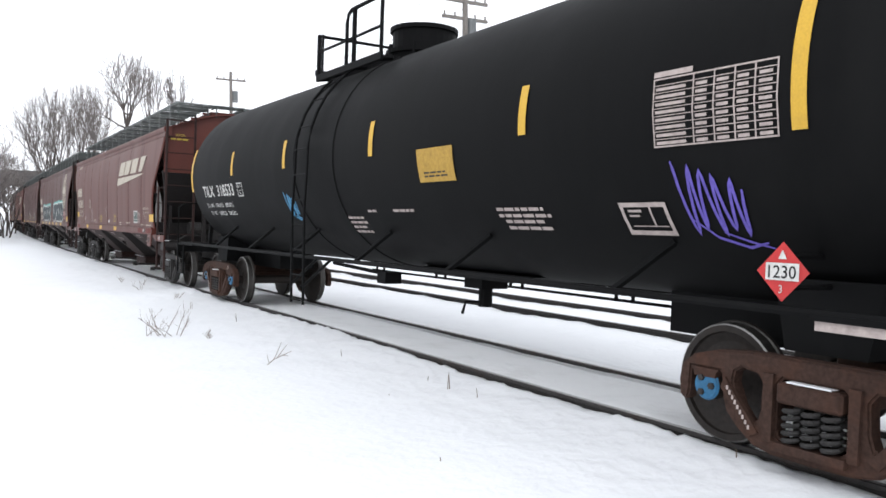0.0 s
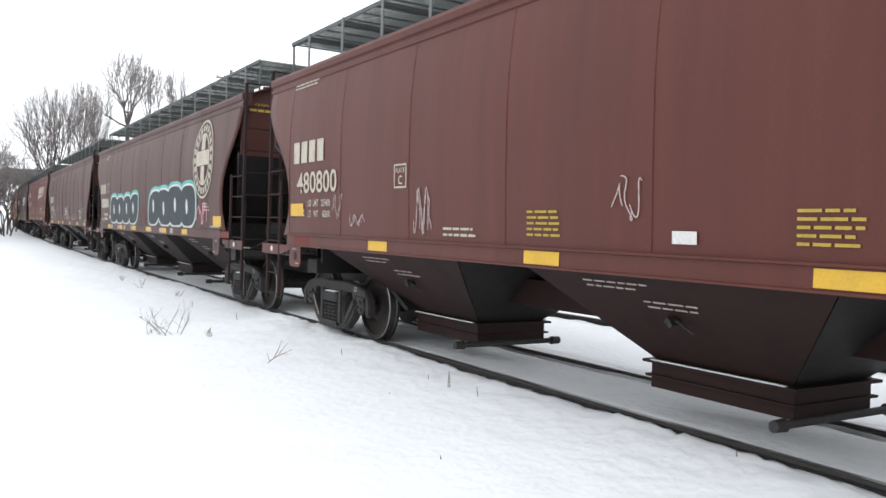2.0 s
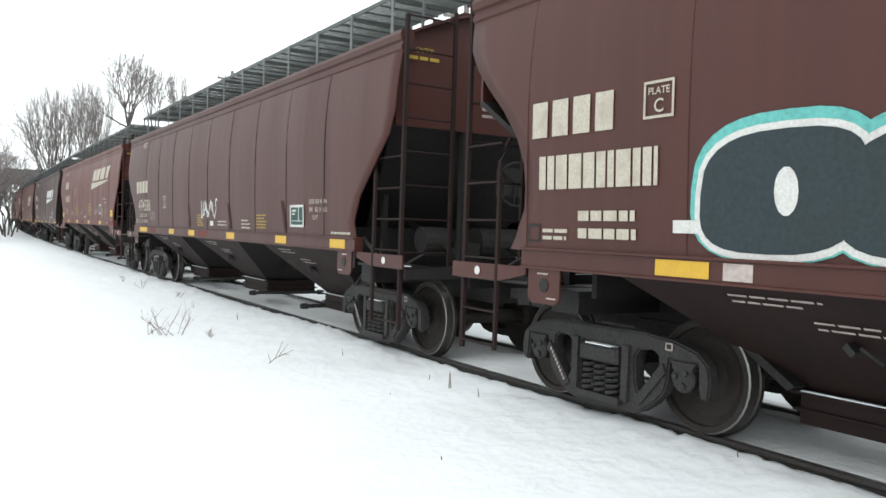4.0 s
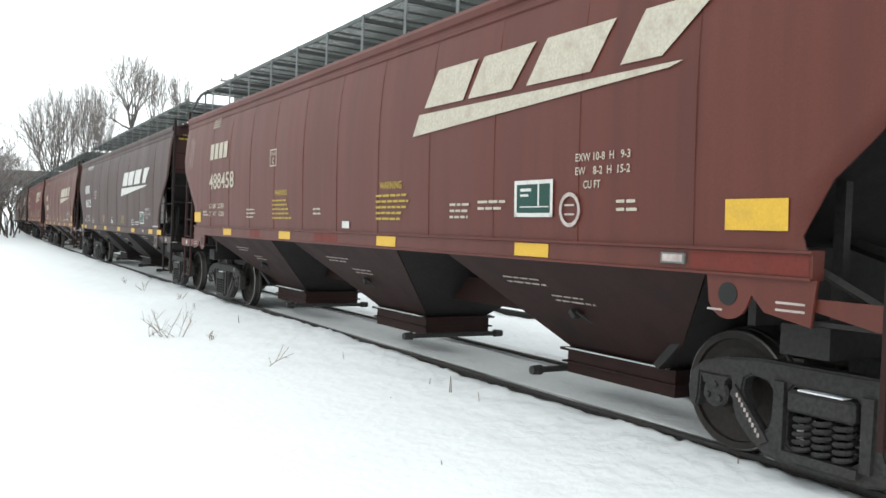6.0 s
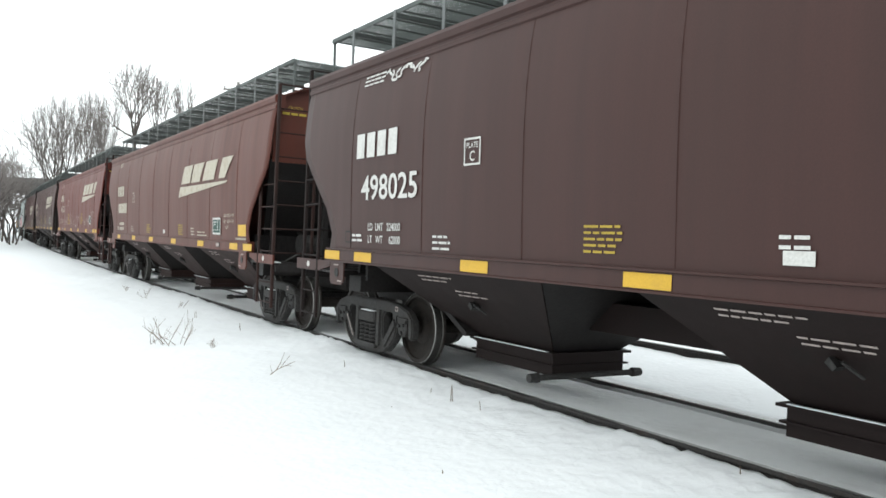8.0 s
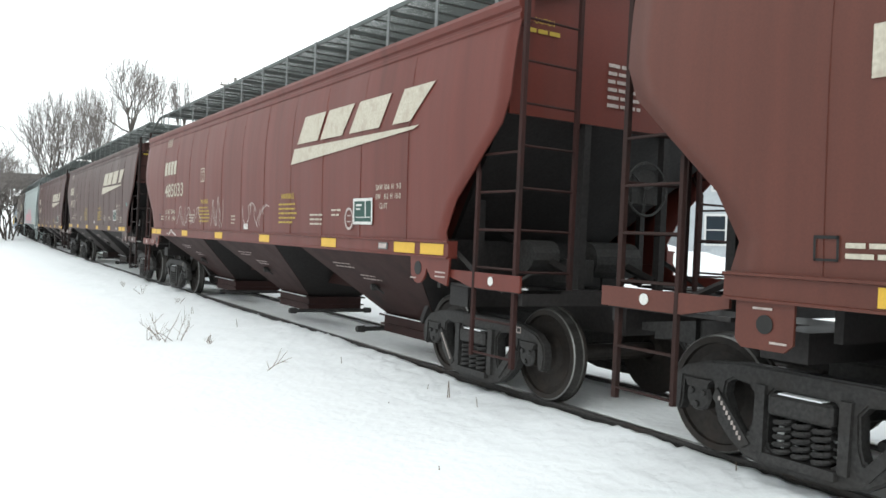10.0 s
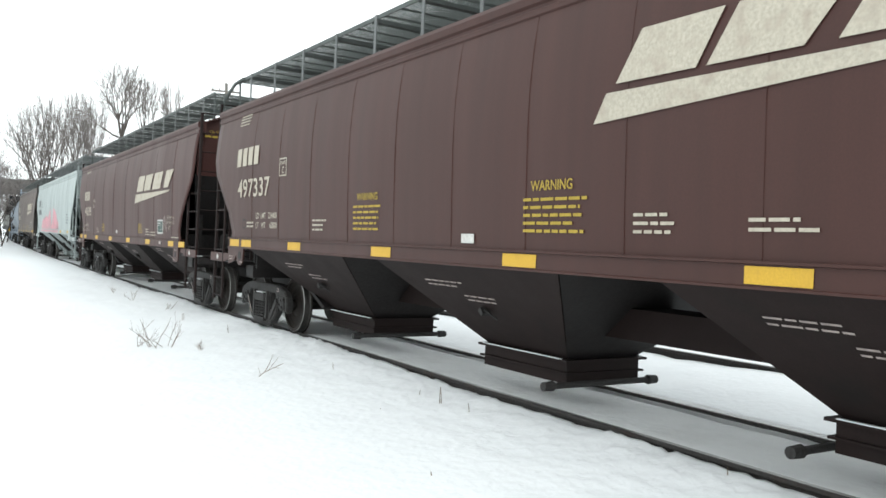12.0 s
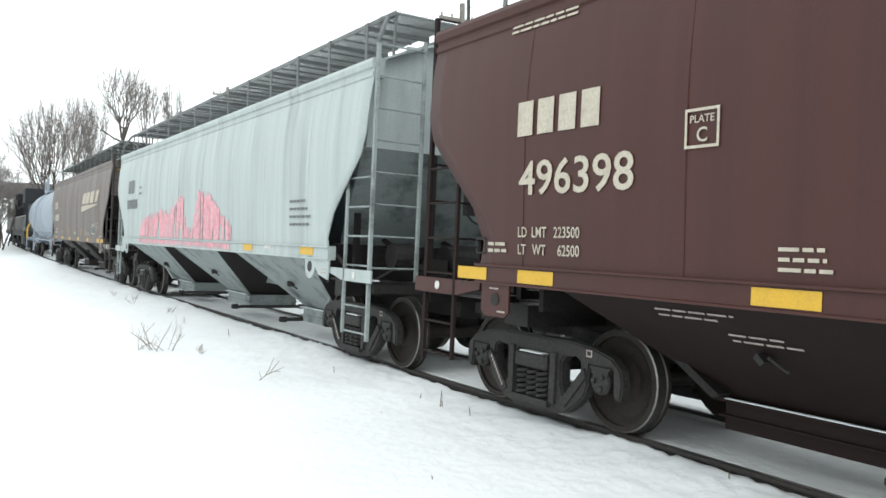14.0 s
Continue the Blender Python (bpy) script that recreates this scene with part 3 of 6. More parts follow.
            bmesh.ops.recalc_face_normals(bm, faces=bm.faces)
            step = part("step_plate", bm, CAR_PAINT, car)
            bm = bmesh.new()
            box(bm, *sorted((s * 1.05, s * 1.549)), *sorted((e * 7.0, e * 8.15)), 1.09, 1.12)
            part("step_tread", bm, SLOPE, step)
            bm = bmesh.new()
            box(bm, *sorted((s * 1.40, s * 1.56)), *sorted((e * 7.45, e * 8.1)), 1.121, 1.135)
            part("snow_ledge", bm, SNOW, step, "thin snow lying on the step")
            bm = bmesh.new()
            lathe_x(bm, [(s * 1.578, 0.042), (s * 1.584, 0.042), (s * 1.584, 0.0)], 14, e * 7.75, 1.178)
            part("round_badge", bm, WHITE, step)
    # roof
    bm = bmesh.new()
    n = 10
    rows = []
    for i in range(n + 1):
        x = -1.42 + 2.84 * i / n
        z = 3.83 + 0.42 * (1 - (abs(x) / 1.42) ** 1.6)
        rows.append([bm.verts.new((x, y, z)) for y in (-END, END)] + [bm.verts.new((x, y, z - 0.03)) for y in (-END, END)])
    for a, b in zip(rows, rows[1:]):
        bm.faces.new((a[0], b[0], b[1], a[1]))
        bm.faces.new((a[2], a[3], b[3], b[2]))
        bm.faces.new((a[0], a[2], b[2], b[0]))
        bm.faces.new((a[1], b[1], b[3], a[3]))
    bmesh.ops.recalc_face_normals(bm, faces=bm.faces)
    part("roof", bm, CAR_PAINT, car)
    bm = bmesh.new()
    box(bm, -0.30, 0.30, -7.3, 7.3, 4.22, 4.36)
    for i in range(12):
        y = -6.6 + 1.2 * i
        box(bm, -0.34, 0.34, y - 0.03, y + 0.03, 4.36, 4.41)
    part("roof_hatch", bm, CAR_PAINT, car, "long trough hatch with clamp bars")
    # running boards on both sides of the hatch
    for s in (-1, 1):
        bm = bmesh.new()
        for i in range(22):
            x = s * (0.355 + 0.0415 * i)
            box(bm, x - 0.004, x + 0.004, -7.95, 7.95, 4.422, 4.440)
        box(bm, *sorted((s * 1.256, s * 1.268)), -7.96, 7.96, 4.39, 4.445)
        for i in range(40):
            y = -7.94 + 0.407 * i
            box(bm, *sorted((s * 0.345, s * 1.256)), y - 0.012, y + 0.012, 4.405, 4.425)
        part("running_board", bm, walk_mat, car, "open steel grating walkway")
        for i in range(13):
            y = -7.2 + 1.2 * i
            bm = bmesh.new()
            box(bm, *sorted((s * 0.345, s * 1.255)), y - 0.02, y + 0.02, 4.350, 4.404)
            box(bm, *sorted((s * 0.345, s * 0.37)), y - 0.02, y + 0.02, 4.15, 4.420)
            bracket = part("board_bracket", bm, walk_mat, car)
            bm = bmesh.new()
            box(bm, *sorted((s * 1.269, s * 1.283)), y - 0.03, y + 0.03, 3.90, 4.447)
            part("post", bm, STEEL, bracket, "pale flat steel post")
        for e in (-1, 1) if up else ():
            bm = bmesh.new()
            tube(bm, [(s * 1.5, e * 8.0, 3.82), (s * 1.5, e * 8.0, 4.05), (s * 1.34, e * 7.90, 4.36), (s * 1.275, e * 7.6, 4.42)], 0.03, 6)
            part("grab_rail", bm, walk_mat, car)
    for e in (-1, 1):
        bm = bmesh.new()
        for i in range(9):
            y = e * (7.47 + 0.06 * i)
            box(bm, -0.34, 0.34, y - 0.006, y + 0.006, 4.415, 4.440)
        for x in (-1.24, -0.34, 0.34, 1.24):
            box(bm, x - 0.012, x + 0.012, *sorted((e * 7.45, e * 7.96)), 4.38, 4.414)
            tube(bm, [(x, e * 7.93, 4.40), (x, e * 7.90, 3.90 if abs(x) > 1 else 4.15)], 0.02, 4)
        part("end_platform", bm, walk_mat, car, "open steel grating platform above the end")
    # ends: upright panel, slope sheet, ladder, posts, platform and brake gear
    for e in (-1, 1):
        bm = bmesh.new()
        ye = e * 7.86
        pts = [(-1.53, 2.75), (1.53, 2.75), (1.53, 3.5), (1.42, 3.82), (0.9, 4.05), (0.4, 4.19), (0, 4.24), (-0.4, 4.19), (-0.9, 4.05), (-1.42, 3.82), (-1.53, 3.5)]
        a = [bm.verts.new((x, ye, z)) for x, z in pts]
        b = [bm.verts.new((x, ye - e * 0.03, z)) for x, z in pts]
        bm.faces.new(a)
        bm.faces.new(b[::-1])
        for k in range(len(pts)):
            bm.faces.new((a[k], b[k], b[(k + 1) % len(pts)], a[(k + 1) % len(pts)]))
        bmesh.ops.recalc_face_normals(bm, faces=bm.faces)
        part("end_sheet", bm, CAR_PAINT, car)
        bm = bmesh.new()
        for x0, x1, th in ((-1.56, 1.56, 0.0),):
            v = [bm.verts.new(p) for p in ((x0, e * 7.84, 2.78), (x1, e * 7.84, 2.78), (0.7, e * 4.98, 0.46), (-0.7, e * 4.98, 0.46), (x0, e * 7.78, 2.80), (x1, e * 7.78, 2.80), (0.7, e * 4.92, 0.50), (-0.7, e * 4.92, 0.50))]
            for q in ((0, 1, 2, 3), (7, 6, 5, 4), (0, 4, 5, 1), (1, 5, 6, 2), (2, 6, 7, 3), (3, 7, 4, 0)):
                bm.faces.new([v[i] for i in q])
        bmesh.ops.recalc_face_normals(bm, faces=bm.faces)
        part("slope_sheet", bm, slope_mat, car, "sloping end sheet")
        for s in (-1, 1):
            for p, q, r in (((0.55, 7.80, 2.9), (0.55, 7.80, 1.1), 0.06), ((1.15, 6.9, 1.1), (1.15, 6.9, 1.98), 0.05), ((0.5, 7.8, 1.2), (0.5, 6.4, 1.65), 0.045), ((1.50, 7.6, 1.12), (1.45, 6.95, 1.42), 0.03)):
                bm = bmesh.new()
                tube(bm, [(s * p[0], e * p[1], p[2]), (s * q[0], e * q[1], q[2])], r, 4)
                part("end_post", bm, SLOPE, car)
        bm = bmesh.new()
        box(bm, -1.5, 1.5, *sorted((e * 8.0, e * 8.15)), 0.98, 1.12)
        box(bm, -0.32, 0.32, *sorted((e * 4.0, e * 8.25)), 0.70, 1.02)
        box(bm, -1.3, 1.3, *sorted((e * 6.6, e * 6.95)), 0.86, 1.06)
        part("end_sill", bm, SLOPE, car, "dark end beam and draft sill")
        # Dark web added to block the bright gap below the slope sheet.
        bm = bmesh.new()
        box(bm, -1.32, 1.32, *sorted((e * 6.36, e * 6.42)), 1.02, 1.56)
        part("filler_web", bm, SLOPE, car, "dark upright web added to close the gap over the truck")
        bm = bmesh.new()
        box(bm, -0.10, 0.10, *sorted((e * 8.2, e * 8.50)), 0.76, 0.94)
        slab(bm, [(e * 8.48, 0.70), (e * 8.70, 0.72), (e * 8.74, 0.86), (e * 8.66, 1.0), (e * 8.48, 0.98)], -0.16, 0.14)
        tube(bm, [(0.3, e * 8.2, 0.85), (0.38, e * 8.4, 0.55), (0.25, e * 8.6, 0.42), (0.08, e * 8.72, 0.55)], 0.025)
        part("coupler", bm, IRON, car, "knuckle coupler with its air hose")
        # end ladder, its shade put into the darkened paint
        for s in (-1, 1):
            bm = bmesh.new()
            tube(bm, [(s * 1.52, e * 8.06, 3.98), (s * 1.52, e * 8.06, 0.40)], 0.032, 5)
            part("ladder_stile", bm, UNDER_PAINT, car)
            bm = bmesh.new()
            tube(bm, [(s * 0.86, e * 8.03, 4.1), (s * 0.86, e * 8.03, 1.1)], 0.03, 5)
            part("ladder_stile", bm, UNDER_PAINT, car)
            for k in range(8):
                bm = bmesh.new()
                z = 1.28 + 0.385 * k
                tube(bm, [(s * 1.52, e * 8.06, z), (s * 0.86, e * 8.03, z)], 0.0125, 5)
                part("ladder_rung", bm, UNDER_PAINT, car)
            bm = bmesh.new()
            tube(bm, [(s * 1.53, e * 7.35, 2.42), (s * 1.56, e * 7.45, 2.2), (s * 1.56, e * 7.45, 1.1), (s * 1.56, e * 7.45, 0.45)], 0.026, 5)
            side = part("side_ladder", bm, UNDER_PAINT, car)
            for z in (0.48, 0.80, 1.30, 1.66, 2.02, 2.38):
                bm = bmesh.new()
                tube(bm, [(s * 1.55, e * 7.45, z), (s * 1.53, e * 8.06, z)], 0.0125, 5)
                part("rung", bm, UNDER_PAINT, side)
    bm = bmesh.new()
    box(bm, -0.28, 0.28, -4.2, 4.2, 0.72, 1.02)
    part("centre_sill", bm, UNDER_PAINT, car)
    # brake gear on the B end
    bm = bmesh.new()
    lathe_x(bm, [(-0.75, 0.0), (-0.75, 0.17), (-0.40, 0.17), (-0.38, 0.0)], 14, -7.15, 1.42)
    lathe_x(bm, [(0.05, 0.0), (0.05, 0.2), (0.7, 0.2), (0.7, 0.0)], 14, -7.2, 1.40)
    box(bm, -0.3, 0.0, -7.4, -7.1, 1.15, 1.4)
    tube(bm, [(-0.3, -7.3, 1.25), (-0.9, -7.5, 1.25), (-1.2, -7.4, 1.05)], 0.02)
    tube(bm, [(0.3, -7.2, 1.3), (0.5, -7.0, 1.0), (0.5, -4, 0.98)], 0.02)
    part("brake_cylinder", bm, IRON, car, "air brake cylinder and pipes")
    bm = bmesh.new()
    for k in range(20):
        a, b = 2 * math.pi * k / 20, 2 * math.pi * (k + 1) / 20
        tube(bm, [(0.1 + 0.27 * math.cos(a), -8.02, 2.15 + 0.27 * math.sin(a)), (0.1 + 0.27 * math.cos(b), -8.02, 2.15 + 0.27 * math.sin(b))], 0.014, 5, cap=False)
    for k in range(3):
        a = 2 * math.pi * k / 3 + 0.4
        tube(bm, [(0.1, -8.02, 2.15), (0.1 + 0.27 * math.cos(a), -8.02, 2.15 + 0.27 * math.sin(a))], 0.012, 5)
    box(bm, -0.08, 0.28, -8.0, -7.84, 2.0, 2.35)
    part("brake_wheel", bm, IRON, car, "spoked hand brake wheel")
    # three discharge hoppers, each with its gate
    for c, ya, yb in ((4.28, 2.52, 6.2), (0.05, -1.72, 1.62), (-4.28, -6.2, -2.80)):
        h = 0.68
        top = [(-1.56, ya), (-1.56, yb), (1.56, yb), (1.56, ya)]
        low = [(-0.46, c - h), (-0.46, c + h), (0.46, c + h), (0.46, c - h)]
        # Cross sheets go near-black, their shade put into the colour.
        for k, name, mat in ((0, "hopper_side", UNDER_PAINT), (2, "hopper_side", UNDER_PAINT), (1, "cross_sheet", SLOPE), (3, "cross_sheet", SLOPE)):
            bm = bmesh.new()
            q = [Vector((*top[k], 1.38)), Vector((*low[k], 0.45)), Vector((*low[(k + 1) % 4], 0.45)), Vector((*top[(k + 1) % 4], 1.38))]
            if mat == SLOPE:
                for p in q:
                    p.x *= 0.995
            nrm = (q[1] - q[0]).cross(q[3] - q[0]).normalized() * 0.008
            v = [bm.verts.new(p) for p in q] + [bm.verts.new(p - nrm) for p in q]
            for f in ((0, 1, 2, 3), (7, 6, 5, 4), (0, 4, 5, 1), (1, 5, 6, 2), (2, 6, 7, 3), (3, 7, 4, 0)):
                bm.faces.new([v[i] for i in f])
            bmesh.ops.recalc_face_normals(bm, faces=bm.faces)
            part(name, bm, mat, car, "sloping cross sheet with its shade painted dark" if mat == SLOPE else "sloping hopper side in soot-and-shade dark paint")
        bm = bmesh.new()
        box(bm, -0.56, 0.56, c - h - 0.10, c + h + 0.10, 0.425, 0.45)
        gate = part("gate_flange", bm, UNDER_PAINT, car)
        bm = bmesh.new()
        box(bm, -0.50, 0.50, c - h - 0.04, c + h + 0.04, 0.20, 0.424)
        box(bm, -0.54, 0.54, c - h - 0.08, c + h + 0.08, 0.30, 0.32)
        part("outlet_gate", bm, UNDER_PAINT, gate)
        for s in (-1, 1):
            bm = bmesh.new()
            box(bm, *sorted((s * 0.53, s * 0.57)), c - h, c + h, 0.451, 0.459)
            part("snow_ledge", bm, SNOW, gate, "thin snow lying on the flange")
        bm = bmesh.new()
        sy = c + 0.80 if c < -1 else c - 0.84
        lathe_x(bm, [(-0.90, 0.0), (-0.90, 0.045), (-0.78, 0.052), (-0.76, 0.032), (0.5, 0.032), (0.52, 0.052), (0.64, 0.045), (0.64, 0.0)], 10, sy, 0.22)
        part("gate_shaft", bm, IRON, gate)
        bm = bmesh.new()
        slab(bm, [(c - 0.01, 0.83), (c + 0.05, 0.88), (c + 0.02, 0.92), (c - 0.04, 0.86)], -1.09, -0.98)
        part("vibrator_bracket", bm, IRON, car)
        bm = bmesh.new()
        tube(bm, [(-1.10, c - 0.08, 0.90), (-0.98, c - 0.16, 0.80)], 0.014)
        part("vibrator_bracket", bm, IRON, car)
    for y in (bogie, -bogie):
        truck(car, y, IRON, IRON)
    return car


def reflectors(car, centres, up=0.0, mat=YELLOW):
    for c in centres:
        y, w = c + 0.24, 0.48
        bm = bmesh.new()
        quad_strip(bm, [((0, 0), (w, 0), (w, 0.115), (0, 0.115))], 1)
        stick(bm, lambda z: 1.612, y, 1.277 + up, 0.005)
        part("reflector", bm, mat, car, "yellow reflective strip")


def emblem(car, mat, y, z):
    """Four slanting plain blocks over a tapering underline."""
    shapes = [((0, 0), (3.70, 0.19), (3.83, 0.225), (0.13, 0.225))]
    for u, w, v, t in ((0.23, 0.76, 0.46, 0.74), (1.08, 0.72, 1.31, 0.80), (2.02, 0.84, 2.27, 0.84), (3.20, 0.42, 3.42, 0.68)):
        shapes.append(((u, 0.285), (u + w, 0.285), (v + t, 0.665), (v, 0.665)))
    top = None
    for i, q in enumerate(shapes):
        bm = bmesh.new()
        quad_strip(bm, [q], 6)
        stick(bm, side_of, y, z, 0.009)
        ob = part("emblem_underline" if i == 0 else "emblem_block", bm, mat, top or car, "tapering pale underline" if i == 0 else "slanting plain pale block")
        top = top or ob


def panel(car, y, z, w, h, mat, rim, shape=side_of):
    bm = bmesh.new()
    t = 0.035
    quad_strip(bm, [((0, 0), (w, 0), (w, t), (0, t)), ((0, h - t), (w, h - t), (w, h), (0, h)), ((0, 0), (t, 0), (t, h), (0, h)), ((w - t, 0), (w, 0), (w, h), (w - t, h)),
                    ((w * 0.62, h * 0.3), (w * 0.66, h * 0.3), (w * 0.66, h * 0.9), (w * 0.62, h * 0.9)), ((w * 0.15, h * 0.26), (w * 0.9, h * 0.26), (w * 0.9, h * 0.29), (w * 0.15, h * 0.29)),
                    ((w * 0.16, h * 0.70), (w * 0.45, h * 0.70), (w * 0.45, h * 0.78), (w * 0.16, h * 0.78)), ((w * 0.16, h * 0.56), (w * 0.38, h * 0.56), (w * 0.38, h * 0.62), (w * 0.16, h * 0.62))], 2)
    stick(bm, shape, y, z, 0.011)
    fr = part("stencil_frame", bm, rim, car)
    if mat:
        bm = bmesh.new()
        quad_strip(bm, [((0.01, 0.01), (w - 0.01, 0.01), (w - 0.01, h - 0.01), (0.01, h - 0.01))], 3)
        stick(bm, shape, y, z, 0.008)
        part("stencil_field", bm, mat, fr)


def framed_plate(car, y, z, ink, shape, w=0.29, h=0.27):
    bm = bmesh.new()
    t = 0.02
    quad_strip(bm, [((0, 0), (w, 0), (w, t), (0, t)), ((0, h - t), (w, h - t), (w, h), (0, h)), ((0, 0), (t, 0), (t, h), (0, h)), ((w - t, 0), (w, 0), (w, h), (w - t, h))], 1)
    stick(bm, shape, y, z)
    fr = part("plate_mark", bm, ink, car)
    text(fr, "stencil", "PLATE", y - 0.045, z + h * 0.64, h * 0.19, ink, shape, w * 0.7, bold=0.01)
    text(fr, "stencil", "C", y - w * 0.36, z + h * 0.16, h * 0.36, ink, shape, bold=0.012)


def letter_hopper(car, number, weights, ink, mark, num, wt, plate, warn=(), warn_z=2.05, lines=(), panel_at=(-4.75, 1.53), ew=(-5.5, 1.86), label_y=-0.3, heading=(6.2, 3.55, 3, 0.45)):
    """Stencils of a hopper car; the owner's mark stays plain blocks. mark, num, wt: left end, base line and width."""
    S = side_of
    y, z, w = mark
    for i in range(4):
        bm = bmesh.new()
        k = w / 4
        quad_strip(bm, [((k * i, 0), (k * i + k * 0.76, 0), (k * i + k * 0.76, 0.30), (k * i, 0.30))], 2)
        stick(bm, S, y, z)
        part("owner_mark", bm, ink, car, "plain pale block")
    if number:
        text(car, "car_number", number, num[0], num[1], 0.29, ink, S, num[2], bold=0.012)
        text(car, "stencil", "LD  LMT   " + weights[0], wt[0], wt[1], 0.09, ink, S, wt[2], bold=0.012)
        text(car, "stencil", "LT   WT     " + weights[1], wt[0], wt[1] - 0.15, 0.09, ink, S, wt[2], bold=0.012)
    else:
        bars(car, "small_writing", num[0], num[1], 1, num[2], ink, S, height=0.28, ragged=False)
        bars(car, "small_writing", wt[0], wt[1], 2, wt[2], ink, S, height=0.08, gap=0.06)
    framed_plate(car, plate[0], plate[1], ink, S)
    bars(car, "small_writing", heading[0], heading[1], heading[2], heading[3], ink, S, height=0.022, gap=0.028, ragged=False)
    bm = bmesh.new()
    if mark[0] > 6.8:
        wt = (wt[0] + 0.0, wt[1] - 0.02, wt[2])
    quad_strip(bm, [((0, 0), (0.16, 0), (0.16, 0.015), (0, 0.015)), ((0, 0.13), (0.16, 0.13), (0.16, 0.15), (0, 0.15)), ((0, 0), (0.015, 0), (0.015, 0.15), (0, 0.15)), ((0.145, 0), (0.16, 0), (0.16, 0.15), (0.145, 0.15))], 1)
    stick(bm, S, wt[0] + 0.65, wt[1] - 0.16)
    part("routing_box", bm, INK, car)
    bars(car, "small_writing", wt[0] + 0.45, wt[1] - 0.08, 2, 0.35, ink, S, height=0.03, gap=0.03)
    for yy in warn:
        if warn_z > 1.9:
            text(car, "stencil", "WARNING", yy, warn_z, 0.085, STENCIL_YELLOW, S, 0.54, bold=0.012)
            bars(car, "small_writing", yy + 0.10, warn_z - 0.09, 5, 0.82, STENCIL_YELLOW, S, height=0.026, gap=0.041)
        else:
            bars(car, "small_writing", yy, warn_z, 5, 0.5, STENCIL_YELLOW, S, height=0.020, gap=0.030)
    for yy, zz, n, ww in lines:
        bars(car, "small_writing", yy, zz, n, ww, ink, S, height=0.024, gap=0.038)
    bm = bmesh.new()
    quad_strip(bm, [((0, 0), (0.22, 0), (0.22, 0.09), (0, 0.09))], 1)
    stick(bm, S, label_y, 1.50 if warn_z < 1.9 else 1.58)
    part("paper_label", bm, WHITE, car, "small white label")
    if ew:
        text(car, "stencil", "EXW 10-8  H   9-3", ew[0], ew[1], 0.062, ink, S, 0.62, bold=0.012)
        text(car, "stencil", "EW    8-2  H  15-2", ew[0], ew[1] - 0.11, 0.062, ink, S, 0.62, bold=0.012)
        text(car, "stencil", "CU FT", ew[0] - 0.1, ew[1] - 0.22, 0.062, ink, S, 0.2, bold=0.012)
        panel(car, panel_at[0], panel_at[1], 0.54, 0.32, GREEN_DECAL, WHITE)
    bars(car, "small_writing", -6.25, 1.455, 1, 0.6, ink, S, height=0.03, ragged=False)
    for c in (4.28, 0.05, -4.28):
        bars(car, "small_writing", c + 0.75, 1.16, 2, 0.75, GHOST, lambda z: 1.578 - (1.38 - z) * 1.183, height=0.014, gap=0.03)
        bars(car, "small_writing", c + 0.2, 1.02, 2, 0.6, GHOST, lambda z: 1.578 - (1.38 - z) * 1.183, height=0.014, gap=0.03)
    for e in (-1, 1):
        cu = text(car, "stencil", "CAUTION", 0, 0, 0.055, STENCIL_YELLOW, lambda z: 0, 0.24)
        cv = bars(cu, "small_writing", 0.10, -0.09, 1, 0.44, STENCIL_YELLOW, lambda z: 0, height=0.04, ragged=False)
        for ob in (cu, cv):
            for v in ob.data.vertices:
                u, w = -v.co.y, v.co.z
                v.co = (-1.30 + u if e < 0 else 1.30 - u, e * 7.875, 3.62 + w)
    # rows of fine print on the slope sheet's head
    cv = bars(car, "small_writing", 0, 0, 6, 0.5, GHOST, lambda z: 0, height=0.035, gap=0.045)
    for v in cv.data.vertices:
        u, w = -v.co.y, v.co.z
        v.co = (-0.35 + u, -7.875, 3.35 + w)


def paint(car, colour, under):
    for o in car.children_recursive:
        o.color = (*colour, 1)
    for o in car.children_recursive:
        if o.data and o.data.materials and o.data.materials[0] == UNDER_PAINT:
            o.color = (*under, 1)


TRAIN = []   # (slot, vehicle)
STRIPS = (5.75, 3.35, 1.0, -1.5, -3.9, -6.2, -7.0)
STRIPS_B = (6.62, 6.05, 3.75, 1.1, -1.5, -4.2, -6.1, -6.7)
low_car = hopper(CUT_STRAIGHT, GRATING, False)
high_car = hopper(CUT_STRAIGHT, GRATING, False, 0.11, sheet_width=1.20, first=-0.1)
round_car = hopper(CUT_ROUND, GRATING, False, bogie=6.545, first=-0.22)
seam_car = hopper(CUT_STRAIGHT, GRATING, True, bogie=6.62, sheet_width=1.445, first=-0.22)
pale_car = hopper(CUT_STRAIGHT, STEEL, False, 0.09, UNDER_PAINT)
AWAY = pose(0, -400, 0)
SMALL = ((-3.0, 1.62, 3, 0.34), (-3.55, 1.55, 2, 0.8), (3.85, 1.63, 3, 0.38))
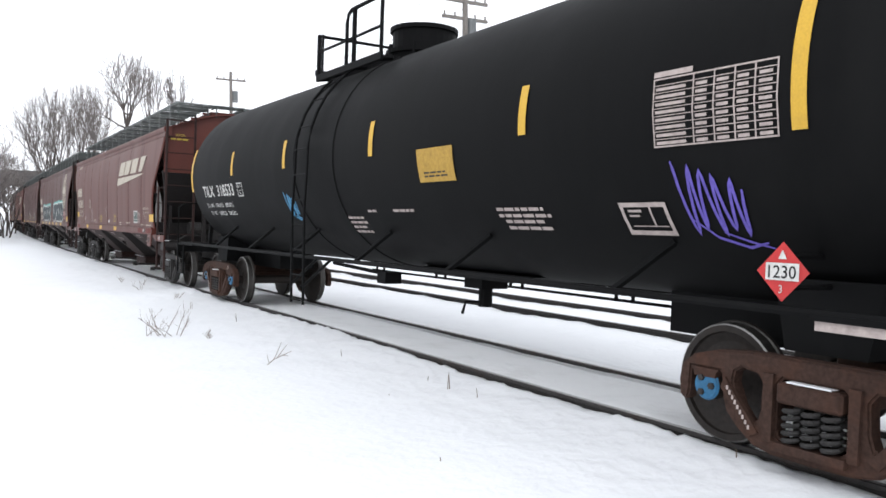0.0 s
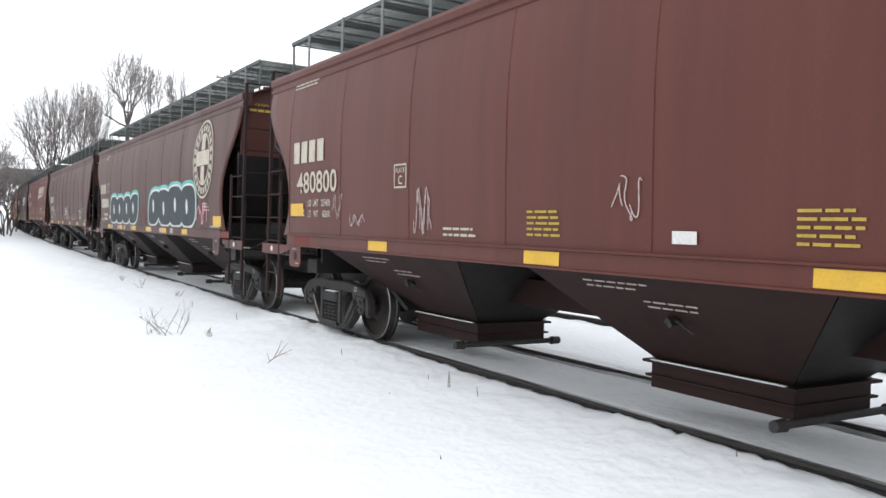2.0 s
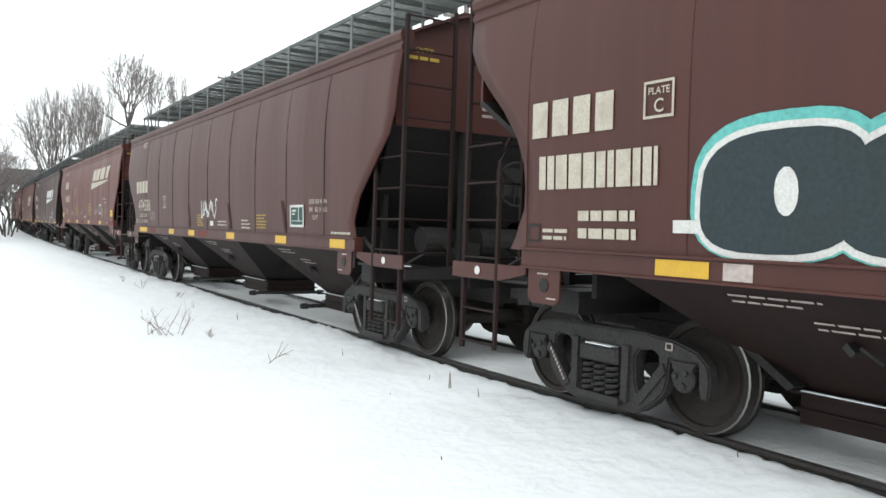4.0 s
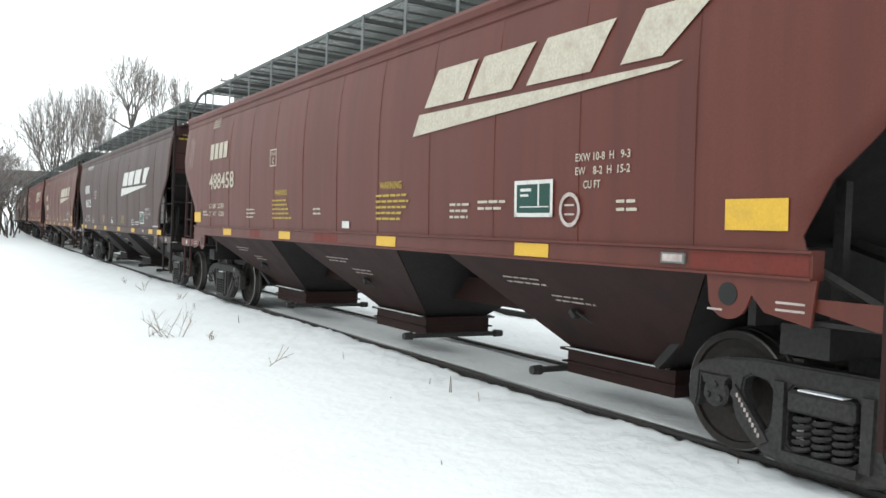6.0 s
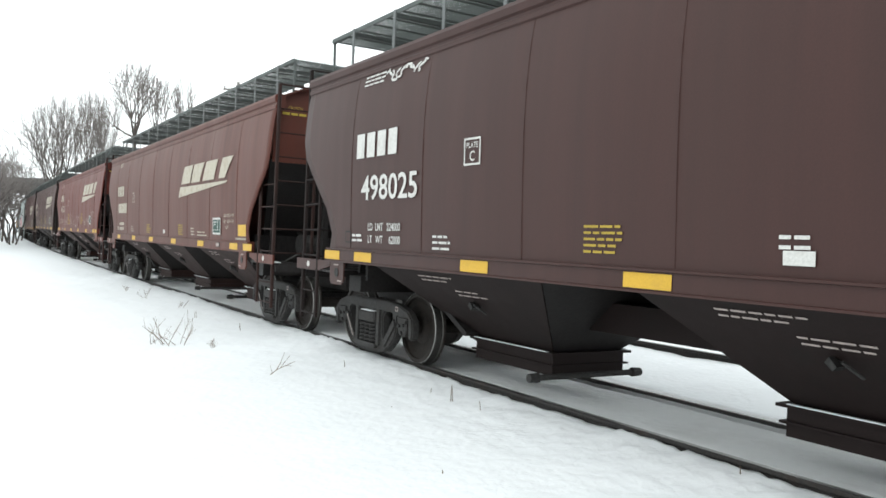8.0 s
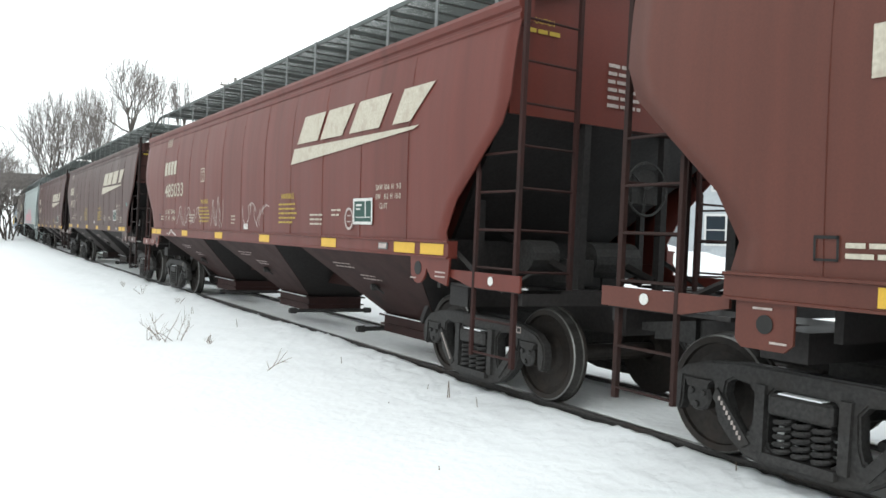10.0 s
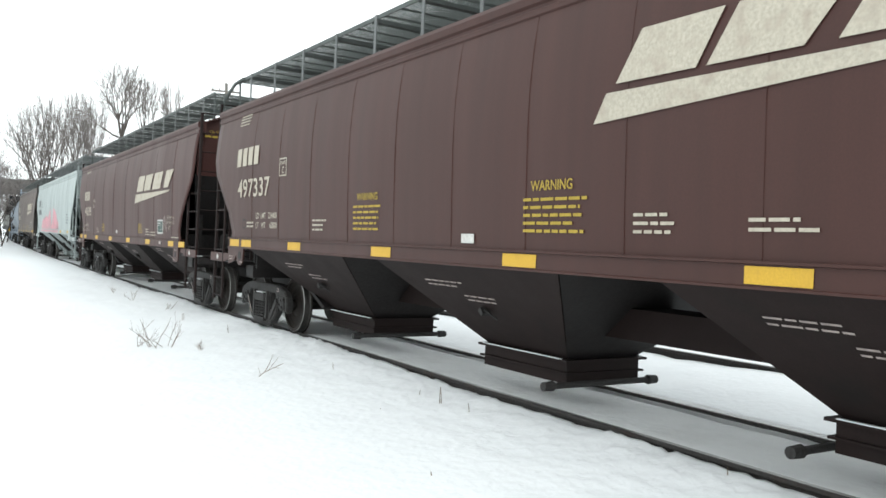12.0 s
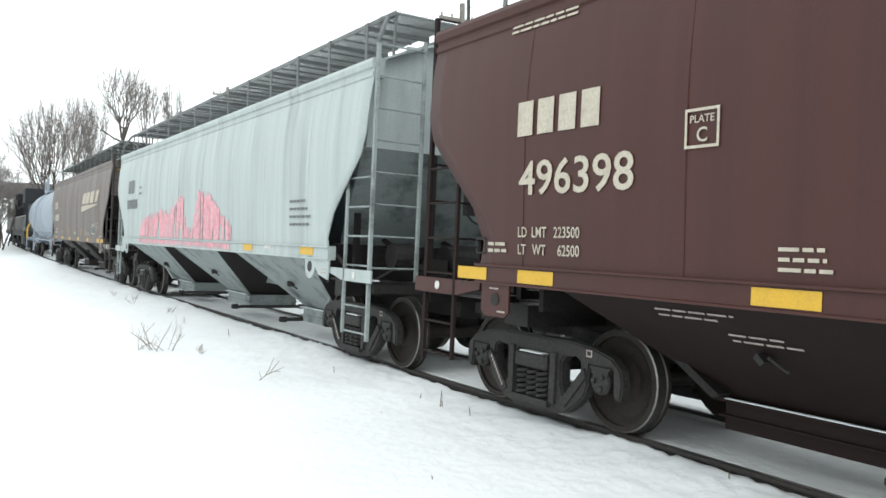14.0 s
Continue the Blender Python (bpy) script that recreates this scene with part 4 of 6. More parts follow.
HOPPERS = [  # slot, car, paint, ink, number and weights, emblem height, label
    (1, round_car, (0.118, 0.039, 0.028), CREAM, "480800", ("223400", "62600"), 2.58, "faded red-brown covered hopper car with cream emblem"),
    (2, copy_thing(round_car, AWAY), (0.086, 0.036, 0.029), CREAM, "", None, 0, "brown covered hopper car with teal spray-painted tags"),
    (3, seam_car, (0.082, 0.033, 0.027), CREAM, "474586", ("224600", "61400"), 0, "brown covered hopper car with dark weld seams and a white tag"),
    (4, high_car, (0.128, 0.040, 0.029), CREAM, "488458", ("222800", "63200"), 2.60, "red-brown covered hopper car with cream emblem"),
    (5, low_car, (0.060, 0.031, 0.028), WHITE, "498025", ("224000", "62000"), 2.31, "dark maroon covered hopper car with bright white emblem"),
    (6, copy_thing(low_car, AWAY), (0.125, 0.048, 0.034), CREAM, "", None, 2.31, "rusty red covered hopper car with cream emblem"),
    (7, copy_thing(high_car, AWAY), (0.150, 0.040, 0.029), CREAM, "485033", ("224100", "61900"), 2.55, "red covered hopper car with faded white scrawls"),
    (8, copy_thing(high_car, AWAY), (0.072, 0.037, 0.032), CREAM, "497337", ("224000", "62000"), 2.54, "dull brown covered hopper car with cream emblem"),
    (9, copy_thing(low_car, AWAY), (0.072, 0.032, 0.028), CREAM, "496398", ("223500", "62500"), 2.29, "dark brown covered hopper car with cream emblem"),
    (11, copy_thing(low_car, AWAY), (0.185, 0.205, 0.200), CREAM, "", None, 2.31, "dusty brown covered hopper car with cream emblem"),
    (10, pale_car, (0.56, 0.625, 0.615), GHOST, "", None, 0, "pale grey-green covered hopper car with pink spray paint"),
]
LETTERS = {
    1: dict(mark=(6.78, 2.43, 1.13), num=(6.65, 2.01, 1.37), wt=(6.25, 1.82, 0.76), plate=(3.71, 2.0), warn=(1.25, -1.40), warn_z=1.72, lines=((2.65, 1.55, 2, 0.6), (-2.4, 1.50, 2, 0.5), (-3.5, 1.50, 1, 0.8), (-5.6, 1.46, 1, 0.45)), panel_at=(-4.65, 1.52), ew=(-5.95, 1.86), label_y=-0.42, heading=(6.95, 3.57, 2, 0.85)),
    2: dict(mark=(6.9, 2.36, 1.05), num=(6.8, 1.92, 1.35), wt=(6.3, 1.66, 0.7), plate=(5.6, 2.4), warn=(), lines=((-5.7, 1.9, 3, 0.5),), panel_at=None, ew=None, label_y=5.3),
    3: dict(mark=(6.70, 2.27, 1.46), num=(6.46, 1.81, 1.48), wt=(6.35, 1.65, 0.96), plate=(3.58, 1.87), warn=(0.52, -3.2), warn_z=1.69, lines=((-0.94, 1.57, 2, 0.62), (-2.4, 1.6, 3, 0.5)), label_y=-0.43),
    4: dict(mark=(5.95, 2.81, 1.17), num=(5.96, 2.25, 1.58), wt=(5.95, 1.88, 0.97), plate=(2.48, 2.51), warn=(2.25, -1.37), lines=((3.64, 1.83, 3, 0.45), (0.68, 1.82, 2, 0.30), (-2.94, 1.84, 3, 0.45), (-3.45, 1.86, 2, 0.52), (-5.35, 1.84, 2, 0.26)), panel_at=(-4.05, 1.73), ew=(-4.87, 2.18), heading=(5.96, 3.58, 4, 0.44)),
    5: dict(mark=(6.18, 2.55, 1.12), num=(6.03, 2.04, 1.40), wt=(5.83, 1.665, 0.82), plate=(3.70, 2.32), warn=(1.90, -1.72), warn_z=1.72, lines=((4.29, 1.60, 3, 0.40), (0.1, 1.66, 2, 0.28), (-3.37, 1.60, 3, 0.43), (-3.92, 1.55, 2, 0.62)), panel_at=(-4.60, 1.52), ew=(-5.31, 1.86), label_y=0.07, heading=(6.14, 3.55, 3, 0.55)),
    6: dict(mark=(6.08, 2.54, 1.06), num=(5.95, 2.04, 1.40), wt=(5.75, 1.68, 0.75), plate=(3.67, 2.32), warn=(1.66, -1.87), warn_z=1.69, lines=SMALL),
    7: dict(mark=(5.75, 2.75, 1.16), num=(5.67, 2.25, 1.70), wt=(5.59, 1.865, 0.93), plate=(2.54, 2.49), warn=(2.50, -2.13), lines=((3.44, 1.82, 3, 0.48), (0.43, 1.79, 3, 0.28), (-3.29, 1.80, 3, 0.48), (-4.04, 1.86, 2, 0.34)), panel_at=(-4.73, 1.69), ew=(-5.35, 2.1), heading=(5.82, 3.57, 4, 0.5)),
    8: dict(mark=(6.67, 2.72, 1.11), num=(6.60, 2.21, 1.53), wt=(5.67, 1.85, 0.93), plate=(4.67, 2.47), warn=(2.02, -1.38), lines=((3.39, 1.80, 3, 0.47), (-2.6, 1.82, 3, 0.45), (-3.6, 1.78, 2, 0.5), (-5.2, 1.78, 2, 0.3), (-5.75, 1.76, 3, 0.4)), panel_at=(-4.57, 1.68), ew=(-5.10, 2.1), heading=(6.72, 3.57, 4, 0.5)),
    9: dict(mark=(6.44, 2.56, 1.10), num=(6.40, 2.05, 1.38), wt=(6.40, 1.68, 0.80), plate=(4.55, 2.30), warn=(2.76, -2.74), warn_z=1.74, lines=((3.80, 1.62, 3, 0.42), (-3.58, 1.62, 3, 0.46), (-4.15, 1.55, 2, 0.6)), panel_at=(-4.93, 1.54), ew=(-5.85, 1.87), label_y=0.4, heading=(6.67, 3.57, 2, 0.9)),
    11: dict(mark=(6.4, 2.58, 1.08), num=(6.3, 2.06, 1.38), wt=(6.0, 1.66, 0.78), plate=(4.5, 2.32), warn=(1.7, -1.85), warn_z=1.69, lines=SMALL),
}
for n, car, colour, ink, number, weights, high, label in HOPPERS:
    tagged(car, label, "hopper car", "cars of the train")
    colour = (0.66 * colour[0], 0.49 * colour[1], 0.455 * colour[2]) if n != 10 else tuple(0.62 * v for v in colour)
    # Under parts take a darker copy of the paint, for soot and shade.
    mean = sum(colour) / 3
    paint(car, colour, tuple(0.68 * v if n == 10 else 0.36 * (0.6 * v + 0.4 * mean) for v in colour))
    up = 0.11 if n in (4, 7, 8, 10) else 0.0
    reflectors(car, {1: (4.08, 1.02, -1.77), 2: (5.2, 3.2, 1.2, -0.6, -2.4, -4.33), 3: (5.99, 5.53, 2.68, 0.91, -1.82, -4.4, -6.5), 4: (4.70, 1.76, -1.57, -4.32), 5: (6.85, 5.93, 3.46, 1.18, -1.39, -3.71, -6.11, -7.12),
                     7: (6.75, 6.23, 3.73, 1.16, -1.42, -4.0, -6.1, -6.7), 8: (6.69, 6.09, 4.0, 1.35, -1.25, -3.83, -5.92, -6.46), 9: (7.08, 6.13, 3.73, 1.2, -1.5, -3.94, -6.30, -7.22), 10: (-6.3, -3.78)}.get(n, STRIPS_B if up else STRIPS), up)
    if n in LETTERS:
        letter_hopper(car, number, weights, ink, **LETTERS[n])
    if high:
        emblem(car, ink, {1: -2.07, 4: -2.15, 5: -1.68, 6: -1.9, 7: -2.52, 8: -2.15, 9: -2.26, 11: -2.1}[n], high)
    for yy, zz, w, h in {1: ((6.90, 1.68, 0.48, 0.18), (-6.67, 1.56, 0.50, 0.18)), 2: ((-6.46, 1.48, 0.54, 0.19),), 4: ((7.05, 1.61, 0.48, 0.20), (-6.37, 1.65, 0.47, 0.20)), 6: ((-6.4, 1.52, 0.45, 0.2),)}.get(n, ()):
        bm = bmesh.new()
        quad_strip(bm, [((0, 0), (w, 0), (w, h), (0, h))], 2)
        stick(bm, side_of, yy, zz, 0.008)
        part("yellow_patch", bm, YELLOW, car, "yellow reflective patch")


cars = {n: car for n, car, *rest in HOPPERS}
# round seal, tags and scrawls
bm = bmesh.new()
rings = []
for r in (0.60, 0.565, 0.40, 0.36):
    rings.append([bm.verts.new((r * math.cos(2 * math.pi * k / 40), r * 1.06 * math.sin(2 * math.pi * k / 40), 0)) for k in range(40)])
for a, b in ((0, 1), (2, 3)):
    for k in range(40):
        bm.faces.new((rings[a][k], rings[a][(k + 1) % 40], rings[b][(k + 1) % 40], rings[b][k]))
for k in range(22):
    a = 2 * math.pi * k / 22
    w = 0.045
    c, s_ = math.cos(a), math.sin(a)
    bm.faces.new([bm.verts.new((c * r - s_ * t, (s_ * r + c * t) * 1.06, 0)) for r, t in ((0.43, -w), (0.53, -w), (0.53, w), (0.43, w))])
quad_strip(bm, [((-0.36, -0.10), (0.36, -0.10), (0.36, 0.14), (-0.36, 0.14)), ((-0.11, -0.38), (0.11, -0.38), (0.11, -0.11), (-0.11, -0.11)), ((-0.11, 0.15), (0.11, 0.15), (0.11, 0.38), (-0.11, 0.38))], 2)
for v in bm.verts:
    v.co *= 1.22
stick(bm, side_of, -5.72, 2.79, 0.010)
part("round_seal", bm, CREAM, cars[2], "round cream seal with a cross")


def blob(bm, ring, grow):
    """A filled closed outline, swollen by grow."""
    n = len(ring)
    cx, cy = sum(p[0] for p in ring) / n, sum(p[1] for p in ring) / n
    out = []
    for k in range(n):
        a, b = Vector(ring[k - 1]), Vector(ring[(k + 1) % n])
        d = (b - a).normalized()
        out.append(bm.verts.new((ring[k][0] + d.y * grow, ring[k][1] - d.x * grow, 0)))
    mid = bm.verts.new((cx, cy, 0))
    for k in range(n):
        bm.faces.new((mid, out[k], out[(k + 1) % n]))


def puffed_tag(car, y, z, w, h, count, seed):
    """A row of swollen rounded shapes: teal glow, white rim, dark fill, pale drips over the sill."""
    rnd = random.Random(seed)
    step = w / count
    rings = []
    for i in range(count):
        u0, squash, lean = step * i, rnd.uniform(0.38, 0.47), rnd.uniform(-0.10, 0.22)
        top = h * rnd.uniform(0.92, 1.05)
        rings.append([(u0 + step * (0.5 + 1.38 * squash * math.copysign(abs(math.cos(a)) ** 0.7, math.cos(a))) + lean * math.sin(a), top * (0.5 + 0.5 * math.copysign(abs(math.sin(a)) ** 0.62, math.sin(a)))) for a in (2 * math.pi * k / 28 for k in range(28))])
    layers = ((TEAL, 0.085, 0.006, "teal spray glow", "spray_glow"), (WHITE, 0.045, 0.0085, "white spray rim", "spray_rim"), (CHARCOAL, 0.0, 0.011, "dark spray-paint fill", "spray_fill"))
    tag = None
    for i, ring in enumerate(rings):
        for k, (mat, grow, proud, label, name) in enumerate(layers):
            bm = bmesh.new()
            blob(bm, [(u, v + (0.03 if mat == TEAL else 0)) for u, v in ring], grow)
            bmesh.ops.subdivide_edges(bm, edges=[e for e in bm.edges if e.calc_length() > 0.25], cuts=2)
            stick(bm, side_of, y, z, proud + 0.0007 * i)
            ob = part(name, bm, mat, tag or car, label)
            tag = tag or ob
        # the slit in the shape
        bm = bmesh.new()
        u0, v0 = step * (i + rnd.uniform(0.42, 0.6)), h * rnd.uniform(0.25, 0.35)
        blob(bm, [(u0 + 0.085 * math.cos(a), v0 + h * 0.19 * (1 + math.sin(a))) for a in (2 * math.pi * k / 14 for k in range(14))], 0.0)
        stick(bm, side_of, y, z, 0.0145)
        part("spray_slit", bm, WHITE, tag, "white slit")
        bm = bmesh.new()
        u0 = step * (i + rnd.uniform(0.05, 0.2))
        quad_strip(bm, [((u0, 0.0), (u0 + step * 0.22, 0.0), (u0 + step * 0.22, 0.115), (u0, 0.115))], 1)
        stick(bm, lambda q: 1.612, y, 1.277, 0.004)
        part("spray_drip", bm, GHOST, tag, "pale overspray on the sill")


puffed_tag(cars[2], 5.0, 1.46, 4.2, 0.80, 4, 3)
puffed_tag(cars[2], -0.7, 1.46, 4.4, 0.86, 4, 8)
scrawl(cars[2], "spray_tag", 0.6, 1.5, 0.9, 0.4, PRIMER, side_of, 14, 5, 0.03, "dull red scrawl")
scrawl(cars[2], "spray_tag", -5.1, 1.5, 0.9, 0.45, PINK, side_of, 4, 5, 0.03, "pink scrawl")
scrawl(cars[3], "spray_tag", 0.21, 1.64, 1.08, 0.36, WHITE, side_of, 2, 8, 0.04, "white scrawl")
scrawl(cars[3], "spray_tag", 5.08, 1.58, 0.62, 0.22, GHOST, side_of, 6, 7, 0.014, "faint scrawl")
scrawl(cars[1], "spray_tag", 5.42, 1.62, 0.30, 0.36, GHOST, side_of, 31, 4, 0.012, "faint scrawl")
scrawl(cars[1], "spray_tag", 4.90, 1.55, 0.40, 0.16, GHOST, side_of, 33, 6, 0.012, "faint scrawl")
scrawl(cars[1], "spray_tag", 3.25, 1.48, 0.35, 0.52, GHOST, side_of, 35, 6, 0.012, "faint scrawl")
scrawl(cars[1], "spray_tag", 0.18, 1.65, 0.3, 0.36, GHOST, side_of, 37, 3, 0.012, "faint scrawl")
for y, z in ((1.14, 1.46), (-1.72, 1.46), (-4.5, 1.46)):
    bm = bmesh.new()
    quad_strip(bm, [((0, 0), (0.10, 0), (-0.07, 0.46), (-0.15, 0.46))], 3)
    stick(bm, side_of, y, z, 0.009)
    part("primer_patch", bm, RUST, cars[3], "bare primer streak")
for n, y0, w in ((1, -5.31, 0.64), (1, -6.4, 0.55), (1, 6.75, 0.6), (2, -7.05, 0.5), (3, 4.9, 0.6), (4, -6.1, 0.9), (4, 3.4, 0.5), (4, 0.6, 0.8), (3, 0.4, 0.7)):
    bm = bmesh.new()
    quad_strip(bm, [((0, 0), (w, 0), (w, 0.12), (0, 0.12))], 1)
    stick(bm, lambda z: 1.612, y0, 1.274 + (0.11 if n == 4 else 0), 0.003)
    part("primer_patch", bm, PRIMER, cars[n], "red primer touch-up on the sill")
for n, y0 in ((1, -6.1), (4, -5.95), (5, -5.2), (6, -5.2), (7, -5.6), (8, -5.3), (9, -5.3)):
    bm = bmesh.new()
    up = 0.11 if n in (4, 7, 8) else 0.0
    box(bm, -1.628, -1.612, y0 - 0.11, y0 + 0.11, 1.30 + up, 1.375 + up)
    tag = part("id_tag", bm, STEEL, cars[n], "small grey plastic reader tag")
    bm = bmesh.new()
    box(bm, -1.632, -1.628, y0 - 0.09, y0 + 0.09, 1.312 + up, 1.363 + up)
    part("tag_face", bm, GHOST, tag)
for n, y0, z0 in ((1, -5.39, 1.66), (4, -4.81, 1.79), (7, -4.61, 1.76)):
    bm = bmesh.new()
    for k in range(24):
        a0, a1 = 2 * math.pi * k / 24, 2 * math.pi * (k + 1) / 24
        bm.faces.new([bm.verts.new((r * math.cos(q), r * 1.1 * math.sin(q), 0)) for r, q in ((0.10, a0), (0.13, a0), (0.13, a1), (0.10, a1))])
    quad_strip(bm, [((-0.06, 0.03), (0.06, 0.03), (0.06, 0.045), (-0.06, 0.045)), ((-0.06, -0.045), (0.06, -0.045), (0.06, -0.03), (-0.06, -0.03))], 1)
    stick(bm, side_of, y0, z0, 0.014)
    part("round_mark", bm, GHOST, cars[n], "small round pale mark")
bm = bmesh.new()
bm.faces.new([bm.verts.new((0.05 * math.cos(2 * math.pi * k / 16), 0.055 * math.sin(2 * math.pi * k / 16), 0)) for k in range(16)])
stick(bm, side_of, -6.9, 2.15, 0.012)
part("round_sticker", bm, TEAL, cars[8], "small green round sticker")
scrawl(cars[4], "spray_tag", 7.62, 2.62, 0.40, 0.80, GHOST, side_of, 9, 8, 0.008, "faint scrawl")
scrawl(cars[7], "spray_tag", 4.46, 1.60, 1.95, 0.42, GHOST, side_of, 5, 8, 0.020, "faded white scrawl")
scrawl(cars[7], "spray_tag", 1.75, 1.56, 0.82, 0.62, GHOST, side_of, 11, 7, 0.018, "faded white scrawl")
scrawl(cars[7], "spray_tag", 5.32, 1.385, 0.8, 0.12, WHITE, lambda z: 1.614, 3, 4, 0.022, "small white scrawl")
scrawl(cars[7], "spray_tag", -0.2, 1.58, 1.3, 0.46, GHOST, side_of, 21, 6, 0.018, "faded white scrawl")
scrawl(cars[5], "spray_tag", 5.6, 3.42, 0.95, 0.17, WHITE, side_of, 13, 6, 0.03, "white scrawl")
scrawl(cars[9], "spray_tag", -5.45, 1.56, 0.38, 0.44, GHOST, side_of, 15, 4, 0.014, "faint scrawl")
# faded paint in ragged upright strokes under a wavering top edge
wob = random.Random(12)
TOP_EDGE = ((0, 0.15), (0.4, 0.42), (1.0, 0.56), (1.6, 0.52), (2.2, 0.66), (3.0, 0.55), (3.7, 0.86), (4.3, 0.92), (4.5, 0.30), (4.9, 0.16), (5.2, 0.50), (5.35, 0.92), (6.3, 0.90), (6.7, 0.62), (7.2, 0.42), (7.7, 0.22))
for shape, base in ((side_of, 1.535), (lambda z: 1.612, 1.362)):
    bm = bmesh.new()
    quads, u = [], 0.0
    while u < 7.6:
        w = wob.uniform(0.05, 0.13)
        top = 0.125 if base < 1.5 else max(float(np.interp(u, [p[0] for p in TOP_EDGE], [p[1] for p in TOP_EDGE])) + wob.uniform(-0.09, 0.05), 0.06)
        low = wob.uniform(0, 0.05) if base < 1.5 else (0.0 if wob.random() < 0.8 else top * wob.uniform(0.2, 0.6))
        quads.append(((u, low), (u + w, low + wob.uniform(-0.01, 0.01) * (low > 0.02)), (u + w + 0.03, top - wob.uniform(0, 0.04)), (u + 0.03, top)))
        u += w + (wob.uniform(0, 0.02) if wob.random() < 0.7 else 0.06)
    quad_strip(bm, quads, 5)
    stick(bm, shape, 4.85, base, 0.006)
    tagged(part("spray_tag", bm, PINK, cars[10], "faded pink spray paint"), kind="stuff")
bm = bmesh.new()
quad_strip(bm, [((0, 0), (0.75, 0), (0.75, 0.34), (0, 0.34))], 2)
stick(bm, side_of, 6.35, 2.66)
part("owner_mark", bm, STEEL, cars[10], "grey square mark")
bars(cars[10], "small_writing", 6.45, 2.25, 1, 1.3, STEEL, side_of, height=0.24, ragged=False)
bars(cars[10], "small_writing", -5.6, 2.12, 4, 0.8, STEEL, side_of, height=0.035, gap=0.075)
bars(cars[10], "small_writing", 4.95, 2.75, 2, 0.35, STEEL, side_of, height=0.05, gap=0.1)
bars(cars[10], "small_writing", -4.6, 1.44, 1, 0.3, WHITE, lambda z: 1.614, height=0.07, ragged=False)
for n, car in cars.items():
    TRAIN.append((n, car))


# ------------------------------------------------------------------ tank cars
def tank_car(black):
    car = new("tank_car")
    R, MID, Y0, Y1 = 1.51, 2.55, -7.60, 7.25
    paint_mat = TANK_BLACK if black else TANK_PALE
    T = round_tank(R, MID)
    bm = bmesh.new()
    n = 64
    prof = []
    for i in range(9):
        a = math.pi / 2 * i / 8
        prof.append((Y0 + 0.62 * (1 - math.sin(a)) - 0.4, R * math.cos(math.pi / 2 - a)))
    prof = [(y, r) for y, r in sorted((Y0 - 0.3 + 0.62 * (1 - math.sin(math.pi / 2 * i / 9)), R * math.cos(math.pi / 2 * i / 9) ** 0.62 if i < 9 else 0.0) for i in range(10))]
    prof = prof + [(y, R) for y in (-5, -2.5, 0, 2.5, 5)] + [(Y1 + Y0 - y, r) for y, r in reversed(prof)]
    rings = []
    for y, r in prof:
        rings.append([bm.verts.new((0, y, MID))] if r < 0.01 else [bm.verts.new((r * math.sin(2 * math.pi * k / n), y, MID + r * math.cos(2 * math.pi * k / n))) for k in range(n)])
    for a, b in zip(rings, rings[1:]):
        for k in range(n):
            q = [a[k % len(a)], a[(k + 1) % len(a)], b[(k + 1) % len(b)], b[k % len(b)]]
            q = [v for j, v in enumerate(q) if v not in q[:j]]
            bm.faces.new(q)
    bmesh.ops.recalc_face_normals(bm, faces=bm.faces)
    part("tank_shell", bm, paint_mat, car, "long round tank with domed heads", smooth=True)
    for y in (1.25, -0.18):
        bm = bmesh.new()
        for k in range(n):
            pts = []
            for j in (k, k + 1):
                a = 2 * math.pi * j / n
                pts.append((a, math.sin(a), math.cos(a)))
            v = [bm.verts.new(((R + p) * s, y + d, MID + (R + p) * c)) for _, s, c in pts for p, d in ((0.002, -0.05), (0.014, -0.04), (0.014, 0.04), (0.002, 0.05))]
            for i in range(3):
                bm.faces.new((v[i], v[i + 1], v[i + 5], v[i + 4]))
        part("tank_band", bm, paint_mat, car)
    # bottom sill, side rails, braces
    bm = bmesh.new()
    box(bm, -0.35, 0.35, -8.6, -5.2, 0.72, 1.12)
    box(bm, -0.35, 0.35, 4.8, 8.2, 0.72, 1.12)
    for y in (-7.10, 6.62):
        slab(bm, [(y - 0.3, 0.8), (y + 0.3, 0.8), (y + 0.4, 1.30), (y - 0.4, 1.30)], -0.95, 0.95)
    for e, yy in ((-1, -8.55), (1, 8.15)):
        box(bm, -1.5, 1.5, *sorted((yy, yy + e * 0.12)), 0.92, 1.12)
        for s in (-1, 1):
            box(bm, *sorted((s * 1.2, s * 1.5)), *sorted((yy, yy - e * 1.2)), 1.08, 1.12)
            tube(bm, [(s * 1.05, yy - e * 0.9, 1.1), (s * 1.0, yy - e * 0.9, 1.75)], 0.05, 4)
            tube(bm, [(s * 1.5, yy, 0.45), (s * 1.5, yy, 1.1), (s * 1.5, yy, 1.9), (s * 1.35, yy, 2.0), (s * 0.8, yy, 2.0)], 0.02)
            for z in (0.47, 0.78):
                tube(bm, [(s * 1.5, yy, z), (s * 1.5, yy - e * 0.5, z)], 0.014)
            tube(bm, [(s * 1.5, yy - e * 0.5, 0.45), (s * 1.5, yy - e * 0.5, 1.1)], 0.018)
    part("end_frame", bm, paint_mat, car)
    bm = bmesh.new()
    for e, yy in ((-1, -8.6), (1, 8.2)):
        box(bm, -0.10, 0.10, *sorted((yy, yy + e * 0.3)), 0.76, 0.94)
        slab(bm, [(yy + e * 0.28, 0.70), (yy + e * 0.5, 0.72), (yy + e * 0.54, 0.86), (yy + e * 0.46, 1.0), (yy + e * 0.28, 0.98)], -0.16, 0.14)
